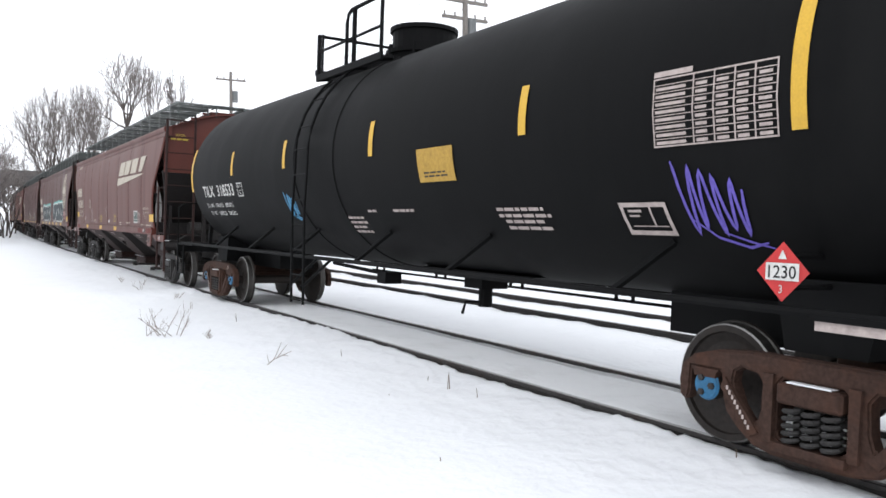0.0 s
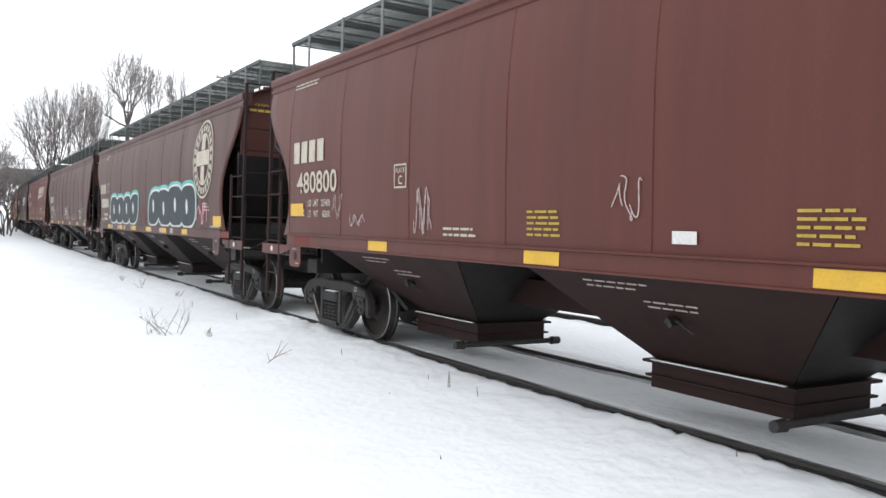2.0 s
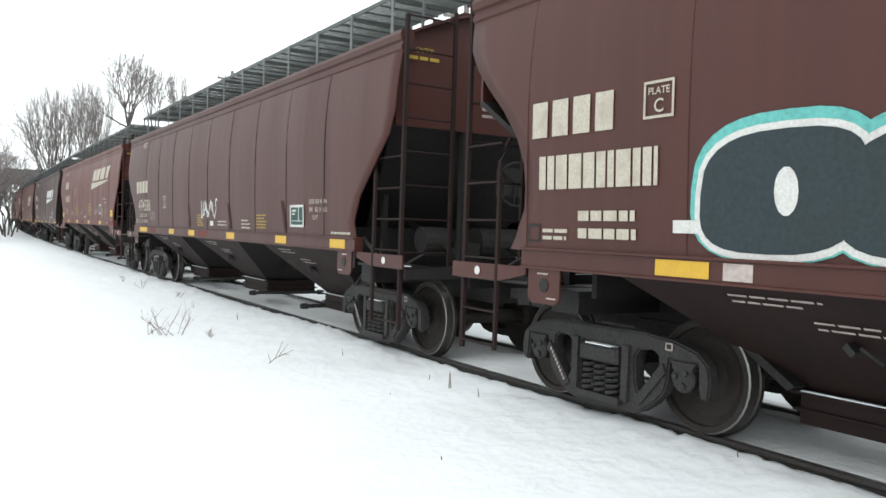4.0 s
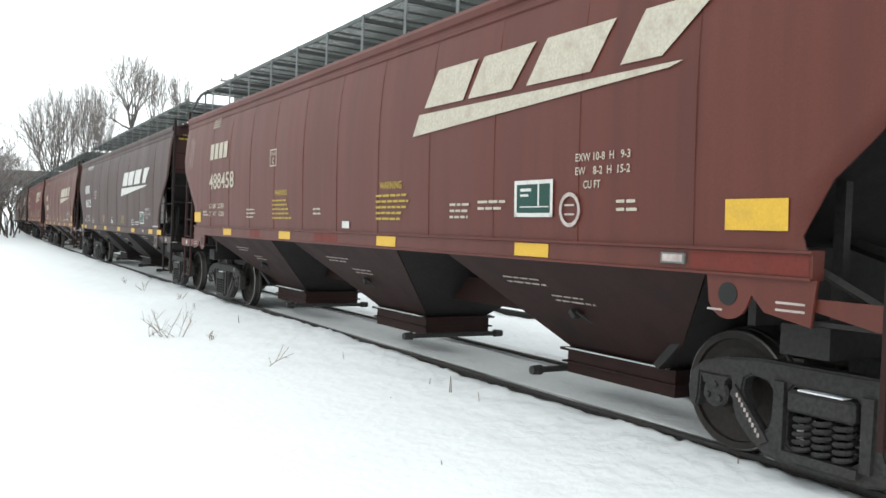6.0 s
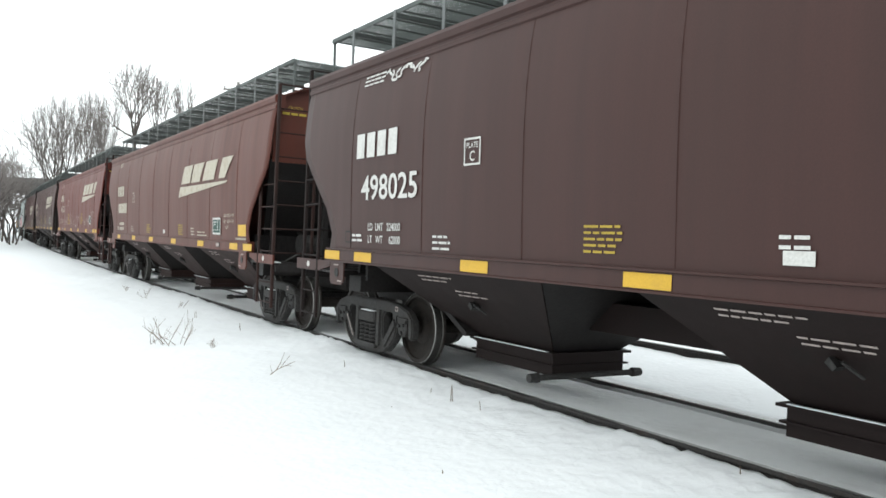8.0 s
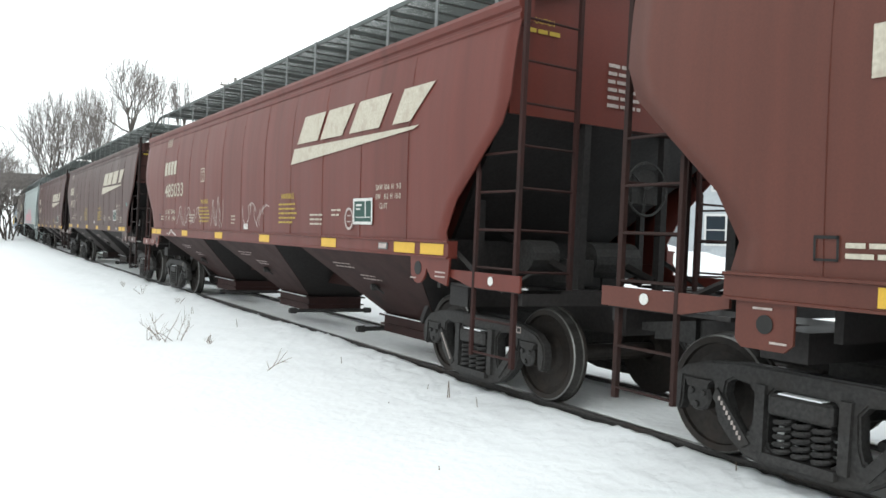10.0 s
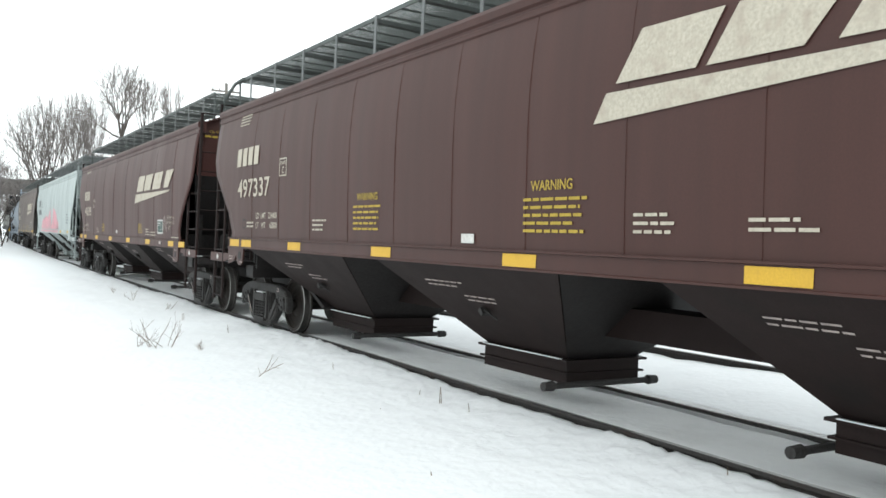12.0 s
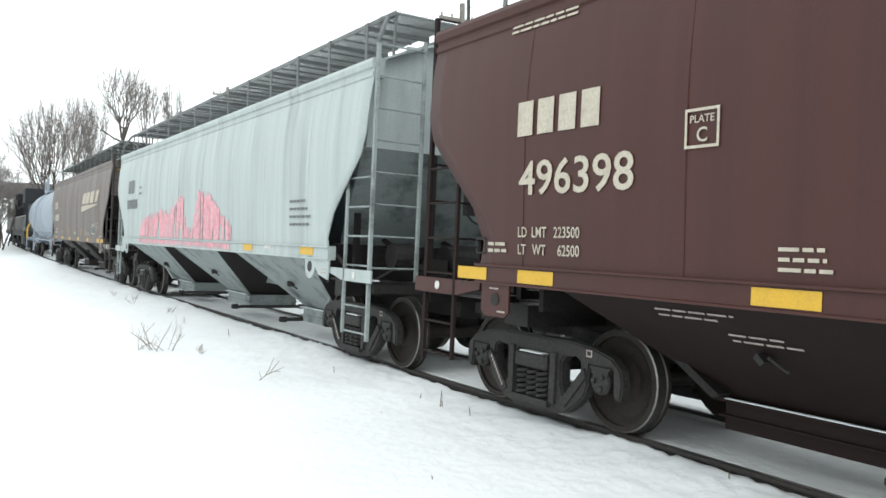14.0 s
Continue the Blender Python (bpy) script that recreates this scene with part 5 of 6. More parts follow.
    part("coupler", bm, IRON, car)
    for s in (-1, 1):
        bm = bmesh.new()
        tube(bm, [(s * 1.46, -8.3, 1.12), (s * 1.46, 8.0, 1.12)], 0.03)
        if s > 0:
            tube(bm, [(s * 1.46, -5.6, 0.92), (s * 1.46, 4.4, 0.92)], 0.03)
            tube(bm, [(s * 1.46, -5.6, 0.74), (s * 1.46, 4.4, 0.74)], 0.022)
            for y in (-5.5, -5.2, -2.9, -2.6, -0.6, -0.3, 1.6, 1.9, 3.9, 4.2):
                tube(bm, [(s * 1.46, y, 1.12), (s * 1.46, y, 0.72)], 0.025, 4)
        part("side_rail", bm, paint_mat, car)
        for y in (5.4, 3.4, 1.4, -0.9, -3.1, -5.6):
            bm = bmesh.new()
            z0, z1 = 1.12, 1.52
            tube(bm, [(s * 1.46, y, z0), (s * (T(z1) + 0.01), y - 0.32, z1)], 0.03, 4)
            part("brace", bm, paint_mat, car)
    bm = bmesh.new()
    lathe_bot = [(-0.55, 1.08), (-0.5, 0.98), (0.5, 0.98), (0.55, 1.08)]
    slab(bm, [(-3.4, 1.08), (-3.0, 0.99), (-1.3, 0.99), (-0.9, 1.08)], -0.5, 0.5)
    box(bm, -0.2, 0.2, -1.95, -1.55, 0.84, 1.0)
    tube(bm, [(0, -1.75, 0.85), (0, -1.75, 0.60)], 0.09, 10)
    tube(bm, [(0, -1.75, 0.66), (-0.2, -1.6, 0.66), (-0.25, -1.6, 0.5)], 0.02)
    box(bm, -0.75, -0.5, -0.4, -0.15, 0.80, 0.96)
    tube(bm, [(-0.5, 1.9, 0.98), (-0.5, -0.2, 0.9)], 0.03)
    part("outlet_valve", bm, paint_mat, car, "bottom outlet valve and skid")
    # ladder over the flank
    bm = bmesh.new()
    for y in (0.92, 0.46):
        pts = [(-(R + 0.09) * math.sin(a), y, MID + (R + 0.09) * math.cos(a)) for a in (0.35 + 0.16 * k for k in range(9))]
        tube(bm, pts + [(-1.62, y, 1.8), (-1.6, y, 0.45)], 0.022, 5)
    for k in range(7):
        z = 0.5 + 0.36 * k
        tube(bm, [(-1.61, 0.92, z), (-1.61, 0.46, z)], 0.013, 5)
    for k in range(4):
        a = 0.45 + 0.28 * k
        tube(bm, [(-(R + 0.09) * math.sin(a), y, MID + (R + 0.09) * math.cos(a)) for y in (0.92, 0.46)], 0.013, 5)
    for y, e in ((0.92, 1), (0.46, -1)):
        tube(bm, [(-1.60, y, 0.72), (-1.46, y - 0.62, 1.12)], 0.022, 5)
    part("ladder", bm, paint_mat, car)
    # valve housing, platform and its rails
    bm = bmesh.new()
    for z0, z1, r in ((3.90, 4.08, 0.50), (4.08, 4.14, 0.56), (4.14, 4.42, 0.46), (4.42, 4.48, 0.50)):
        tube(bm, [(0, 0.05, z0), (0, 0.05, z1)], r, 28)
    for k in range(8):
        a = 2 * math.pi * k / 8
        tube(bm, [(0.54 * math.cos(a), 0.05 + 0.54 * math.sin(a), 4.02), (0.54 * math.cos(a), 0.05 + 0.54 * math.sin(a), 4.20)], 0.03, 6)
    box(bm, -0.3, 0.3, 0.35, 0.95, 3.90, 4.10)
    part("valve_housing", bm, paint_mat, car, "round bolted valve housing")
    bm = bmesh.new()
    for i in range(8):
        x = -1.05 + 0.07 * i
        box(bm, x - 0.008, x + 0.008, -0.7, 1.5, 3.84, 3.88)
    box(bm, -1.08, -1.04, -0.7, 1.5, 3.80, 3.90)
    box(bm, 1.04, 1.08, -0.7, 1.5, 3.80, 3.90)
    box(bm, -1.08, 1.08, 1.46, 1.54, 3.98, 3.90)
    for y in (-0.6, 0.2, 1.4):
        tube(bm, [(-1.05, y, 3.82), (-0.85, y, 3.85)], 0.03, 4)
    part("platform", bm, paint_mat, car, "narrow grated platform round the housing")
    bm = bmesh.new()
    tube(bm, [(-1.05, 0.45, 3.85), (-1.05, 0.45, 4.52), (-1.05, 0.40, 4.62), (-1.05, 0.30, 4.66), (-1.05, -0.55, 4.66), (-1.05, -0.65, 4.60), (-1.05, -0.65, 3.80)], 0.028)
    tube(bm, [(-1.05, 0.2, 3.85), (-1.05, 0.2, 4.66)], 0.034)
    tube(bm, [(-1.05, 1.46, 3.85), (-1.05, 1.46, 4.52)], 0.034)
    tube(bm, [(-1.05, 1.32, 3.85), (-1.05, 1.32, 4.50)], 0.02)
    tube(bm, [(-1.05, 1.46, 4.50), (1.05, 1.46, 4.50), (1.05, 1.46, 3.85)], 0.026)
    tube(bm, [(-1.05, 1.46, 4.25), (-1.05, 0.45, 4.25), (-1.05, -0.6, 4.25)], 0.02)
    tube(bm, [(1.05, 1.46, 4.50), (1.05, -0.6, 4.60), (1.05, -0.6, 3.85)], 0.026)
    part("platform_rail", bm, paint_mat, car)
    for y in (-7.10, 6.62):
        truck(car, y, RUST if black else IRON, BLUE_CAP if black else IRON)
    if not black:
        bm = bmesh.new()
        tube(bm, [(-1.58, 6.4, 1.1), (-1.58, 6.6, 1.7), (-1.4, 6.7, 2.1)], 0.05)
        part("yellow_grab", bm, YELLOW, car)
        return car
    # lettering
    for y, z0, h in ((7.04, 2.21, 0.88), (4.29, 2.44, 0.43), (1.64, 2.44, 0.43), (-1.35, 2.44, 0.43), (-4.42, 2.44, 0.45), (-7.22, 2.24, 0.86)):
        bm = bmesh.new()
        quad_strip(bm, [((0, 0), (0.11, 0), (0.11, h), (0, h))], 10)
        stick(bm, T, y + 0.05, z0, 0.008)
        part("yellow_strip", bm, YELLOW, car, "yellow reflective strip")
    text(car, "car_number", "TILX  318533", 6.28, 2.09, 0.21, WHITE, T, 2.0, bold=0.012)
    text(car, "stencil", "LD  LMT   198100LB    89900KG", 6.26, 1.885, 0.075, WHITE, T, 1.68, bold=0.006)
    text(car, "stencil", "LT  WT    64900LB    29400KG", 6.22, 1.735, 0.075, WHITE, T, 1.64, bold=0.006)
    bm = bmesh.new()
    w, h, t = 0.29, 0.24, 0.018
    quad_strip(bm, [((0, 0), (w, 0), (w, t), (0, t)), ((0, h - t), (w, h - t), (w, h), (0, h)), ((0, 0), (t, 0), (t, h), (0, h)), ((w - t, 0), (w, 0), (w, h), (w - t, h))], 2)
    stick(bm, T, 4.06, 2.06)
    fr = part("plate_mark", bm, WHITE, car)
    text(fr, "stencil", "PLATE", 4.02, 2.22, 0.045, WHITE, T, 0.2)
    text(fr, "stencil", "C", 3.95, 2.10, 0.08, WHITE, T, bold=0.01)
    # table of tests
    bm = bmesh.new()
    w, h, t = 1.06, 0.50, 0.012
    quads = [((0, 0), (w, 0), (w, t), (0, t)), ((0, h - t), (w, h - t), (w, h), (0, h))]
    for u in (0, 0.37, 0.55, 0.72, 0.88, w - t):
        quads.append(((u, 0), (u + t, 0), (u + t, h), (u, h)))
    for i in range(1, 9):
        v = h * i / 9
        quads.append(((0, v), (w, v), (w, v + 0.006), (0, v + 0.006)))
        for u, uw in ((0.03, 0.28), (0.40, 0.10), (0.58, 0.10), (0.75, 0.09), (0.92, 0.10)):
            quads.append(((u, v - 0.036), (u + uw, v - 0.036), (u + uw, v - 0.014), (u, v - 0.014)))
    quads.append(((0, h + 0.01), (0.36, h + 0.01), (0.36, h + 0.05), (0, h + 0.05)))
    quad_strip(bm, quads, 2)
    stick(bm, T, -6.02, 2.21, 0.010)
    part("test_table", bm, GHOST, car, "stencilled table of test dates")
    panel(car, -5.50, 1.57, 0.50, 0.25, None, GHOST, T)
    bm = bmesh.new()
    quad_strip(bm, [((0, 0), (0.74, 0), (0.74, 0.36), (0, 0.36))], 6)
    stick(bm, T, -2.50, 2.08, 0.010)
    pl = part("yellow_placard", bm, MANILA, car, "weathered yellow placard")
    bars(pl, "small_writing", -2.56, 2.40, 2, 0.5, YELLOW, T, height=0.02, gap=0.03).data.materials[0] = MANILA
    bars(pl, "small_writing", -2.62, 2.17, 2, 0.5, INK, lambda z: T(z) + 0.004, height=0.018, gap=0.02)
    for y, z, nn, ww in ((-0.2, 1.68, 4, 0.58), (-0.92, 1.765, 1, 0.24), (-1.62, 1.765, 1, 0.66), (-3.78, 1.765, 2, 0.97), (-3.85, 1.65, 2, 0.75)):
        bars(car, "small_writing", y, z, nn, ww, GHOST, T, height=0.03, gap=0.03)
    # red diamond placard
    bm = bmesh.new()
    quad_strip(bm, [((0, -0.19), (0.19, 0), (0, 0.19), (-0.19, 0))], 1)
    stick(bm, lambda z: 1.25, -7.12, 1.36, 0.0)
    for v in bm.verts:
        v.co.x = -(1.46 - 0.02) - 0.012
    di = part("hazard_placard", bm, RED_SIGN, car, "red diamond placard with a number panel")
    bm = bmesh.new()
    quad_strip(bm, [((-0.12, -0.055), (0.12, -0.055), (0.12, 0.055), (-0.12, 0.055)), ((-0.03, 0.08), (0.03, 0.08), (0.0, 0.14), (0.0, 0.14))], 1)
    stick(bm, lambda z: 1.458, -7.12, 1.36, 0.0)
    part("placard_panel", bm, WHITE, di)
    text(di, "stencil", "1230", -7.02, 1.32, 0.08, INK, lambda z: 1.452, 0.2, bold=0.01)
    text(di, "stencil", "3", -7.10, 1.225, 0.05, WHITE, lambda z: 1.452)
    bm = bmesh.new()
    for z in (1.26, 1.46):
        tube(bm, [(-1.435, -7.12, z), (-(T(z) - 0.02), -7.12, z)], 0.02, 5)
    part("placard_holder", bm, TANK_BLACK, car)
    bm = bmesh.new()
    box(bm, -1.475, -1.462, -7.97, -7.37, 1.02, 1.10)
    part("sill_label", bm, GHOST, car, "worn pale label on the sill")
    bars(car, "small_writing", -8.05, 1.04, 1, 0.5, WHITE, lambda z: 1.47, height=0.05, ragged=False)
    for mat, y, z, w, h, turns, width, label in ((PURPLE, -6.15, 1.50, 0.66, 0.64, 5, 0.026, "purple scrawl"), (BLUE_SPRAY, 1.80, 1.66, 0.42, 0.44, 4, 0.03, "blue scrawl")):
        bm = bmesh.new()
        path = []
        for k in range(turns * 2 + 1):
            path.append((w * 0.86 * k / (turns * 2) + 0.02 * (k % 3), h * (0.10 + 0.12 * (k % 4) / 4) if k % 2 else h * (0.95 - 0.28 * k / (turns * 2))))
        fine = []
        for p, q in zip(path, path[1:]):
            fine += [(p[0] + (q[0] - p[0]) * t, p[1] + (q[1] - p[1]) * (3 * t * t - 2 * t ** 3)) for t in (0, 0.2, 0.4, 0.6, 0.8)]
        stroke(bm, fine, width)
        stroke(bm, [(w * 0.1, h * 0.30), (w * 0.35, h * 0.10), (w * 0.7, h * 0.0), (w * 0.95, h * 0.06)], width * 0.8)
        stroke(bm, [(w * 0.45, h * 0.16), (w * 0.75, h * 0.06), (w * 1.0, h * 0.0)], width * 0.7)
        stick(bm, T, y, z, 0.014)
        part("spray_tag", bm, mat, car, label)
    return car


black_tank = tagged(tank_car(True), "black tank car with yellow strips and purple scrawl", "tank car", "cars of the train")
pale_tank = tagged(tank_car(False), "pale blue-grey tank car", "tank car", "cars of the train")
TRAIN += [(0, black_tank), (12, pale_tank)]


# ------------------------------------------------------------------ locomotives
def locomotive(nose_mat, body_mat):
    car = new("locomotive")
    L2 = 9.6
    bm = bmesh.new()
    box(bm, -1.5, 1.5, -L2, L2, 1.15, 1.55)
    box(bm, -1.1, 1.1, -2.6, 2.6, 0.45, 1.15)
    bevel(bm, 0.03)
    part("frame", bm, LOCO_BLACK, car)
    bm = bmesh.new()
    box(bm, -0.95, 0.95, -8.4, 4.6, 1.55, 4.35)
    box(bm, -1.5, 1.5, -8.6, -5.4, 3.5, 4.5)
    box(bm, -1.1, 1.1, -4.6, -2.8, 4.1, 4.6)
    for i in range(10):
        y = -2.2 + 0.66 * i
        box(bm, -0.98, 0.98, y, y + 0.04, 1.7, 4.0)
    bevel(bm, 0.04)
    part("hood", bm, body_mat, car)
    bm = bmesh.new()
    slab(bm, [(4.6, 1.55), (7.4, 1.55), (7.4, 3.6), (7.0, 4.55), (4.6, 4.6)], -1.5, 1.5)
    bevel(bm, 0.05)
    cab = part("cab", bm, body_mat, car)
    bm = bmesh.new()
    for s in (-1, 1):
        for y in (5.0, 5.9):
            box(bm, *sorted((s * 1.50, s * 1.512)), y, y + 0.7, 3.3, 4.05)
    part("cab_window", bm, GLASS, cab)
    bm = bmesh.new()
    slab(bm, [(7.4, 1.55), (8.6, 1.55), (8.6, 2.7), (8.2, 3.2), (7.4, 3.3)], -1.1, 1.1)
    bevel(bm, 0.08)
    part("nose", bm, nose_mat, car)
    for s in (-1, 1):
        bm = bmesh.new()
        tube(bm, [(s * 1.48, -9.4, 2.6), (s * 1.48, 4.4, 2.6)], 0.025)
        for i in range(10):
            y = -9.2 + 1.5 * i
            tube(bm, [(s * 1.48, y, 1.55), (s * 1.48, y, 2.6)], 0.02)
        part("handrail", bm, LOCO_GREY, car)
        bm = bmesh.new()
        for y in (-9.5, 9.0):
            for z in (0.45, 0.8, 1.15):
                box(bm, *sorted((s * 1.2, s * 1.52)), y, y + 0.5, z, z + 0.05)
            box(bm, *sorted((s * 1.5, s * 1.53)), y, y + 0.06, 0.4, 1.6)
        part("step", bm, LOCO_BLACK, car)
    for y in (-6.3, 6.3):
        bm = bmesh.new()
        for s in (-1, 1):
            slab(bm, [(-2.4, 0.75), (2.4, 0.75), (2.3, 0.45), (0.9, 0.35), (-0.9, 0.35), (-2.3, 0.45)], s * 0.95, s * 1.12)
            for k in (-1.8, 0.0, 1.8):
                box(bm, *sorted((s * 0.95, s * 1.2)), k - 0.16, k + 0.16, 0.35, 0.7)
        box(bm, -0.9, 0.9, -1.0, 1.0, 0.6, 1.15)
        bevel(bm, 0.03)
        tr = part("truck", bm, IRON, car)
        tr.location = (0, y, 0)
        for k in (-1.8, 0.0, 1.8):
            w = wheelset(tr, IRON)
            w.location = (0, k, 0.457)
    bm = bmesh.new()
    for e in (-1, 1):
        box(bm, -0.1, 0.1, *sorted((e * L2, e * (L2 + 0.45))), 0.76, 0.94)
    part("coupler", bm, IRON, car)
    return car


dark_engine = tagged(locomotive(LOCO_BLACK, LOCO_BLACK), "black diesel locomotive with yellow handrails", "locomotive", "engines of the train")
grey_engine = tagged(locomotive(LOCO_GREY, LOCO_GREY), "pale grey diesel locomotive at the train's far end", "locomotive", "engines of the train")
TRAIN += [(13.15, dark_engine), (14.35, grey_engine)]


# ------------------------------------------------------------------ trees and weeds
def bare_tree(name, x, y, height, seed, spread=0.5, stems=1, depth=6, label="", z=-0.3, lean=0.0, trunk_r=None, fan=0.22, first=0.26, wide=0.0):
    rnd = random.Random(seed)
    tree = new(name)
    tree.location = (x, y, z)
    limbs, twigs = bmesh.new(), bmesh.new()

    def grow(p, d, length, r, level):
        pts = [p]
        q, dd = p.copy(), d.copy()
        steps = 3
        for i in range(steps):
            dd = (dd + Vector((rnd.gauss(0, 0.13), rnd.gauss(0, 0.13), rnd.gauss(0.04, 0.06)))).normalized()
            q = q + dd * length / steps
            pts.append(q.copy())
        if level < 3:
            tube(limbs, pts, r, 6, cap=False, r_end=r * 0.68)
        else:
            tube(twigs, pts, r, 3, cap=False, r_end=r * 0.6)
        if level >= depth:
            return
        n = 2 if level == 0 else rnd.choice((2, 3, 3))
        for i in range(n):
            a = rnd.uniform(0, 2 * math.pi)
            side = dd.orthogonal().normalized()
            side = Matrix.Rotation(a, 3, dd) @ side
            k = spread * rnd.uniform(0.6, 1.3)
            grow(q, (dd + side * k + Vector((0, 0, 0.10))).normalized(), length * rnd.uniform(0.68, 0.88), max(r * 0.64, 0.017), level + 1)
        if level >= 1:
            for i in range(2 if level < 4 else 1):
                m = pts[rnd.randrange(1, steps)]
                side = Matrix.Rotation(rnd.uniform(0, 6.28), 3, dd) @ dd.orthogonal().normalized()
                grow(m, (dd * 0.5 + side * 0.8).normalized(), length * rnd.uniform(0.45, 0.65), max(r * 0.42, 0.016), level + 2)

    r0 = trunk_r or height * 0.018
    for sidx in range(stems):
        a = 2 * math.pi * sidx / max(stems, 1)
        base = Vector((0.25 * math.cos(a), 0.25 * math.sin(a), 0)) if stems > 1 else Vector((0, 0, 0))
        d = Vector((fan * math.cos(a) + lean, fan * math.sin(a), 1)).normalized() if stems > 1 else Vector((lean, 0, 1)).normalized()
        grow(base, d, height * first, r0 / math.sqrt(stems), 0)
    if wide:
        verts = list(limbs.verts) + list(twigs.verts)
        reach = sorted(math.hypot(v.co.x, v.co.y) for v in verts)[int(len(verts) * 0.96)]
        tall = max(v.co.z for v in verts)
        for v in verts:
            v.co = (v.co.x * wide / reach, v.co.y * wide / reach, v.co.z * height / tall)
    part("trunk", limbs, BARK, tree, smooth=True)
    part("crown", twigs, TWIG, tree, "bare branching twigs")
    return tagged(tree, label or "leafless grey-brown tree behind the track", "tree", "bare trees")


def spreading_tree(x, y, top, half, fork, seed, limbs=7, stems=1, girth=0.20, rise=0.5, label=""):
    """A bare tree: limbs fan out from a fork and split in two again and again into a rounded crown."""
    rng = random.Random(seed)
    tree = new("tree")
    tree.location = (x, y, -0.3)
    segs = []      # start, end, radius at both ends

    def grow(p, d, length, r, level):
        q = p
        for i in range(3):
            d = (d + Vector((rng.gauss(0, 0.11), rng.gauss(0, 0.11), rng.gauss(0.05, 0.07)))).normalized()
            e = q + d * (length / 3)
            segs.append((q, e, r * (1 - 0.1 * i), r * (0.9 - 0.1 * i)))
            q = e
            if 1 < level < 6 and rng.random() < 0.45:
                side = Matrix.Rotation(rng.uniform(0, 6.28), 3, d) @ d.orthogonal().normalized()
                grow(q, (d + side * rng.uniform(0.6, 1.1)).normalized(), length * 0.55, max(r * 0.5, 0.010), level + 2)
        if level >= 6:
            return
        turn = rng.uniform(0, 6.28)
        for k in (0, 1):
            side = Matrix.Rotation(turn + math.pi * k + rng.uniform(-0.5, 0.5), 3, d) @ d.orthogonal().normalized()
            grow(q, (d + side * rng.uniform(0.28, 0.62)).normalized(), length * rng.uniform(0.70, 0.90), max(r * 0.70, 0.010), level + 1)

    heads = []
    for k in range(stems):
        a = 6.28 * k / stems + 0.6
        foot = Vector((0.4 * math.cos(a), 0.4 * math.sin(a), 0)) if stems > 1 else Vector((0, 0, 0))
        head = Vector((0.20 * half * math.cos(a), 0.20 * half * math.sin(a), fork)) if stems > 1 else Vector((0.1, 0, fork))
        mid = foot.lerp(head, 0.5) + Vector((0.12, -0.08, 0))
        segs += [(foot, mid, girth, girth * 0.9), (mid, head, girth * 0.9, girth * 0.8)]
        heads.append((head, a))
    trunk_segs = len(segs)
    for head, a in heads:
        for i in range(limbs):
            b = a + 6.28 * i / limbs + rng.uniform(-0.35, 0.35)
            up = rise + rng.uniform(0.0, 1.3) + (2.0 if i % 3 == 0 else 0)
            grow(head, Vector((math.cos(b), math.sin(b), up)).normalized(), (top - fork) / 4.2, girth * rng.uniform(0.34, 0.5), 1)
    pts = [e for _, e, _, _ in segs[trunk_segs:]]
    reach = sorted(math.hypot(e.x, e.y) for e in pts)[int(len(pts) * 0.97)]
    tall = sorted(e.z for e in pts)[int(len(pts) * 0.995)]

    def fit(v):
        k = min(max((v.z - fork) / 1.5, 0), 1)
        w = 1 + (half / reach - 1) * k
        return (v.x * w, v.y * w, v.z if v.z < fork else fork + (v.z - fork) * (top - fork) / (tall - fork))

    for name, thick, sides, mat in (("trunk", True, 6, BARK), ("crown", False, 3, TWIG)):
        own = [g for g in segs if (g[2] > 0.05) == thick]
        p, q = np.array([fit(g[0]) for g in own]), np.array([fit(g[1]) for g in own])
        ra, rb = np.array([g[2] for g in own]), np.array([g[3] for g in own])
        d = (q - p) / (np.linalg.norm(q - p, axis=1) + 1e-9)[:, None]
        u = np.cross(d, np.where(np.abs(d[:, 2:]) > 0.9, np.array([[1.0, 0, 0]]), np.array([[0, 0, 1.0]])))
        u /= (np.linalg.norm(u, axis=1) + 1e-9)[:, None]
        w = np.cross(d, u)
        rings = [e + r[:, None] * (math.cos(t) * u + math.sin(t) * w) for e, r in ((p, ra), (q, rb)) for t in (2 * math.pi * k / sides for k in range(sides))]
        me = bpy.data.meshes.new(name)
        me.from_pydata(np.stack(rings, axis=1).reshape(-1, 3).tolist(), [], [(2 * sides * n + k, 2 * sides * n + (k + 1) % sides, 2 * sides * n + sides + (k + 1) % sides, 2 * sides * n + sides + k) for n in range(len(p)) for k in range(sides)])
        me.materials.append(mat)
        ob = new(name, me)
        ob.parent = tree
        if name == "crown":
            ob["label"] = "bare branching twigs"
    return tagged(tree, label or "leafless grey-brown tree with a rounded crown", "tree", "bare trees")


def bearing(px, dist):
    """A place on the ground, px across the first view, at a distance."""
    a = radians(31.79) + math.atan((px - 784) / 1440.0)
    return dist * math.sin(a), dist * math.cos(a)


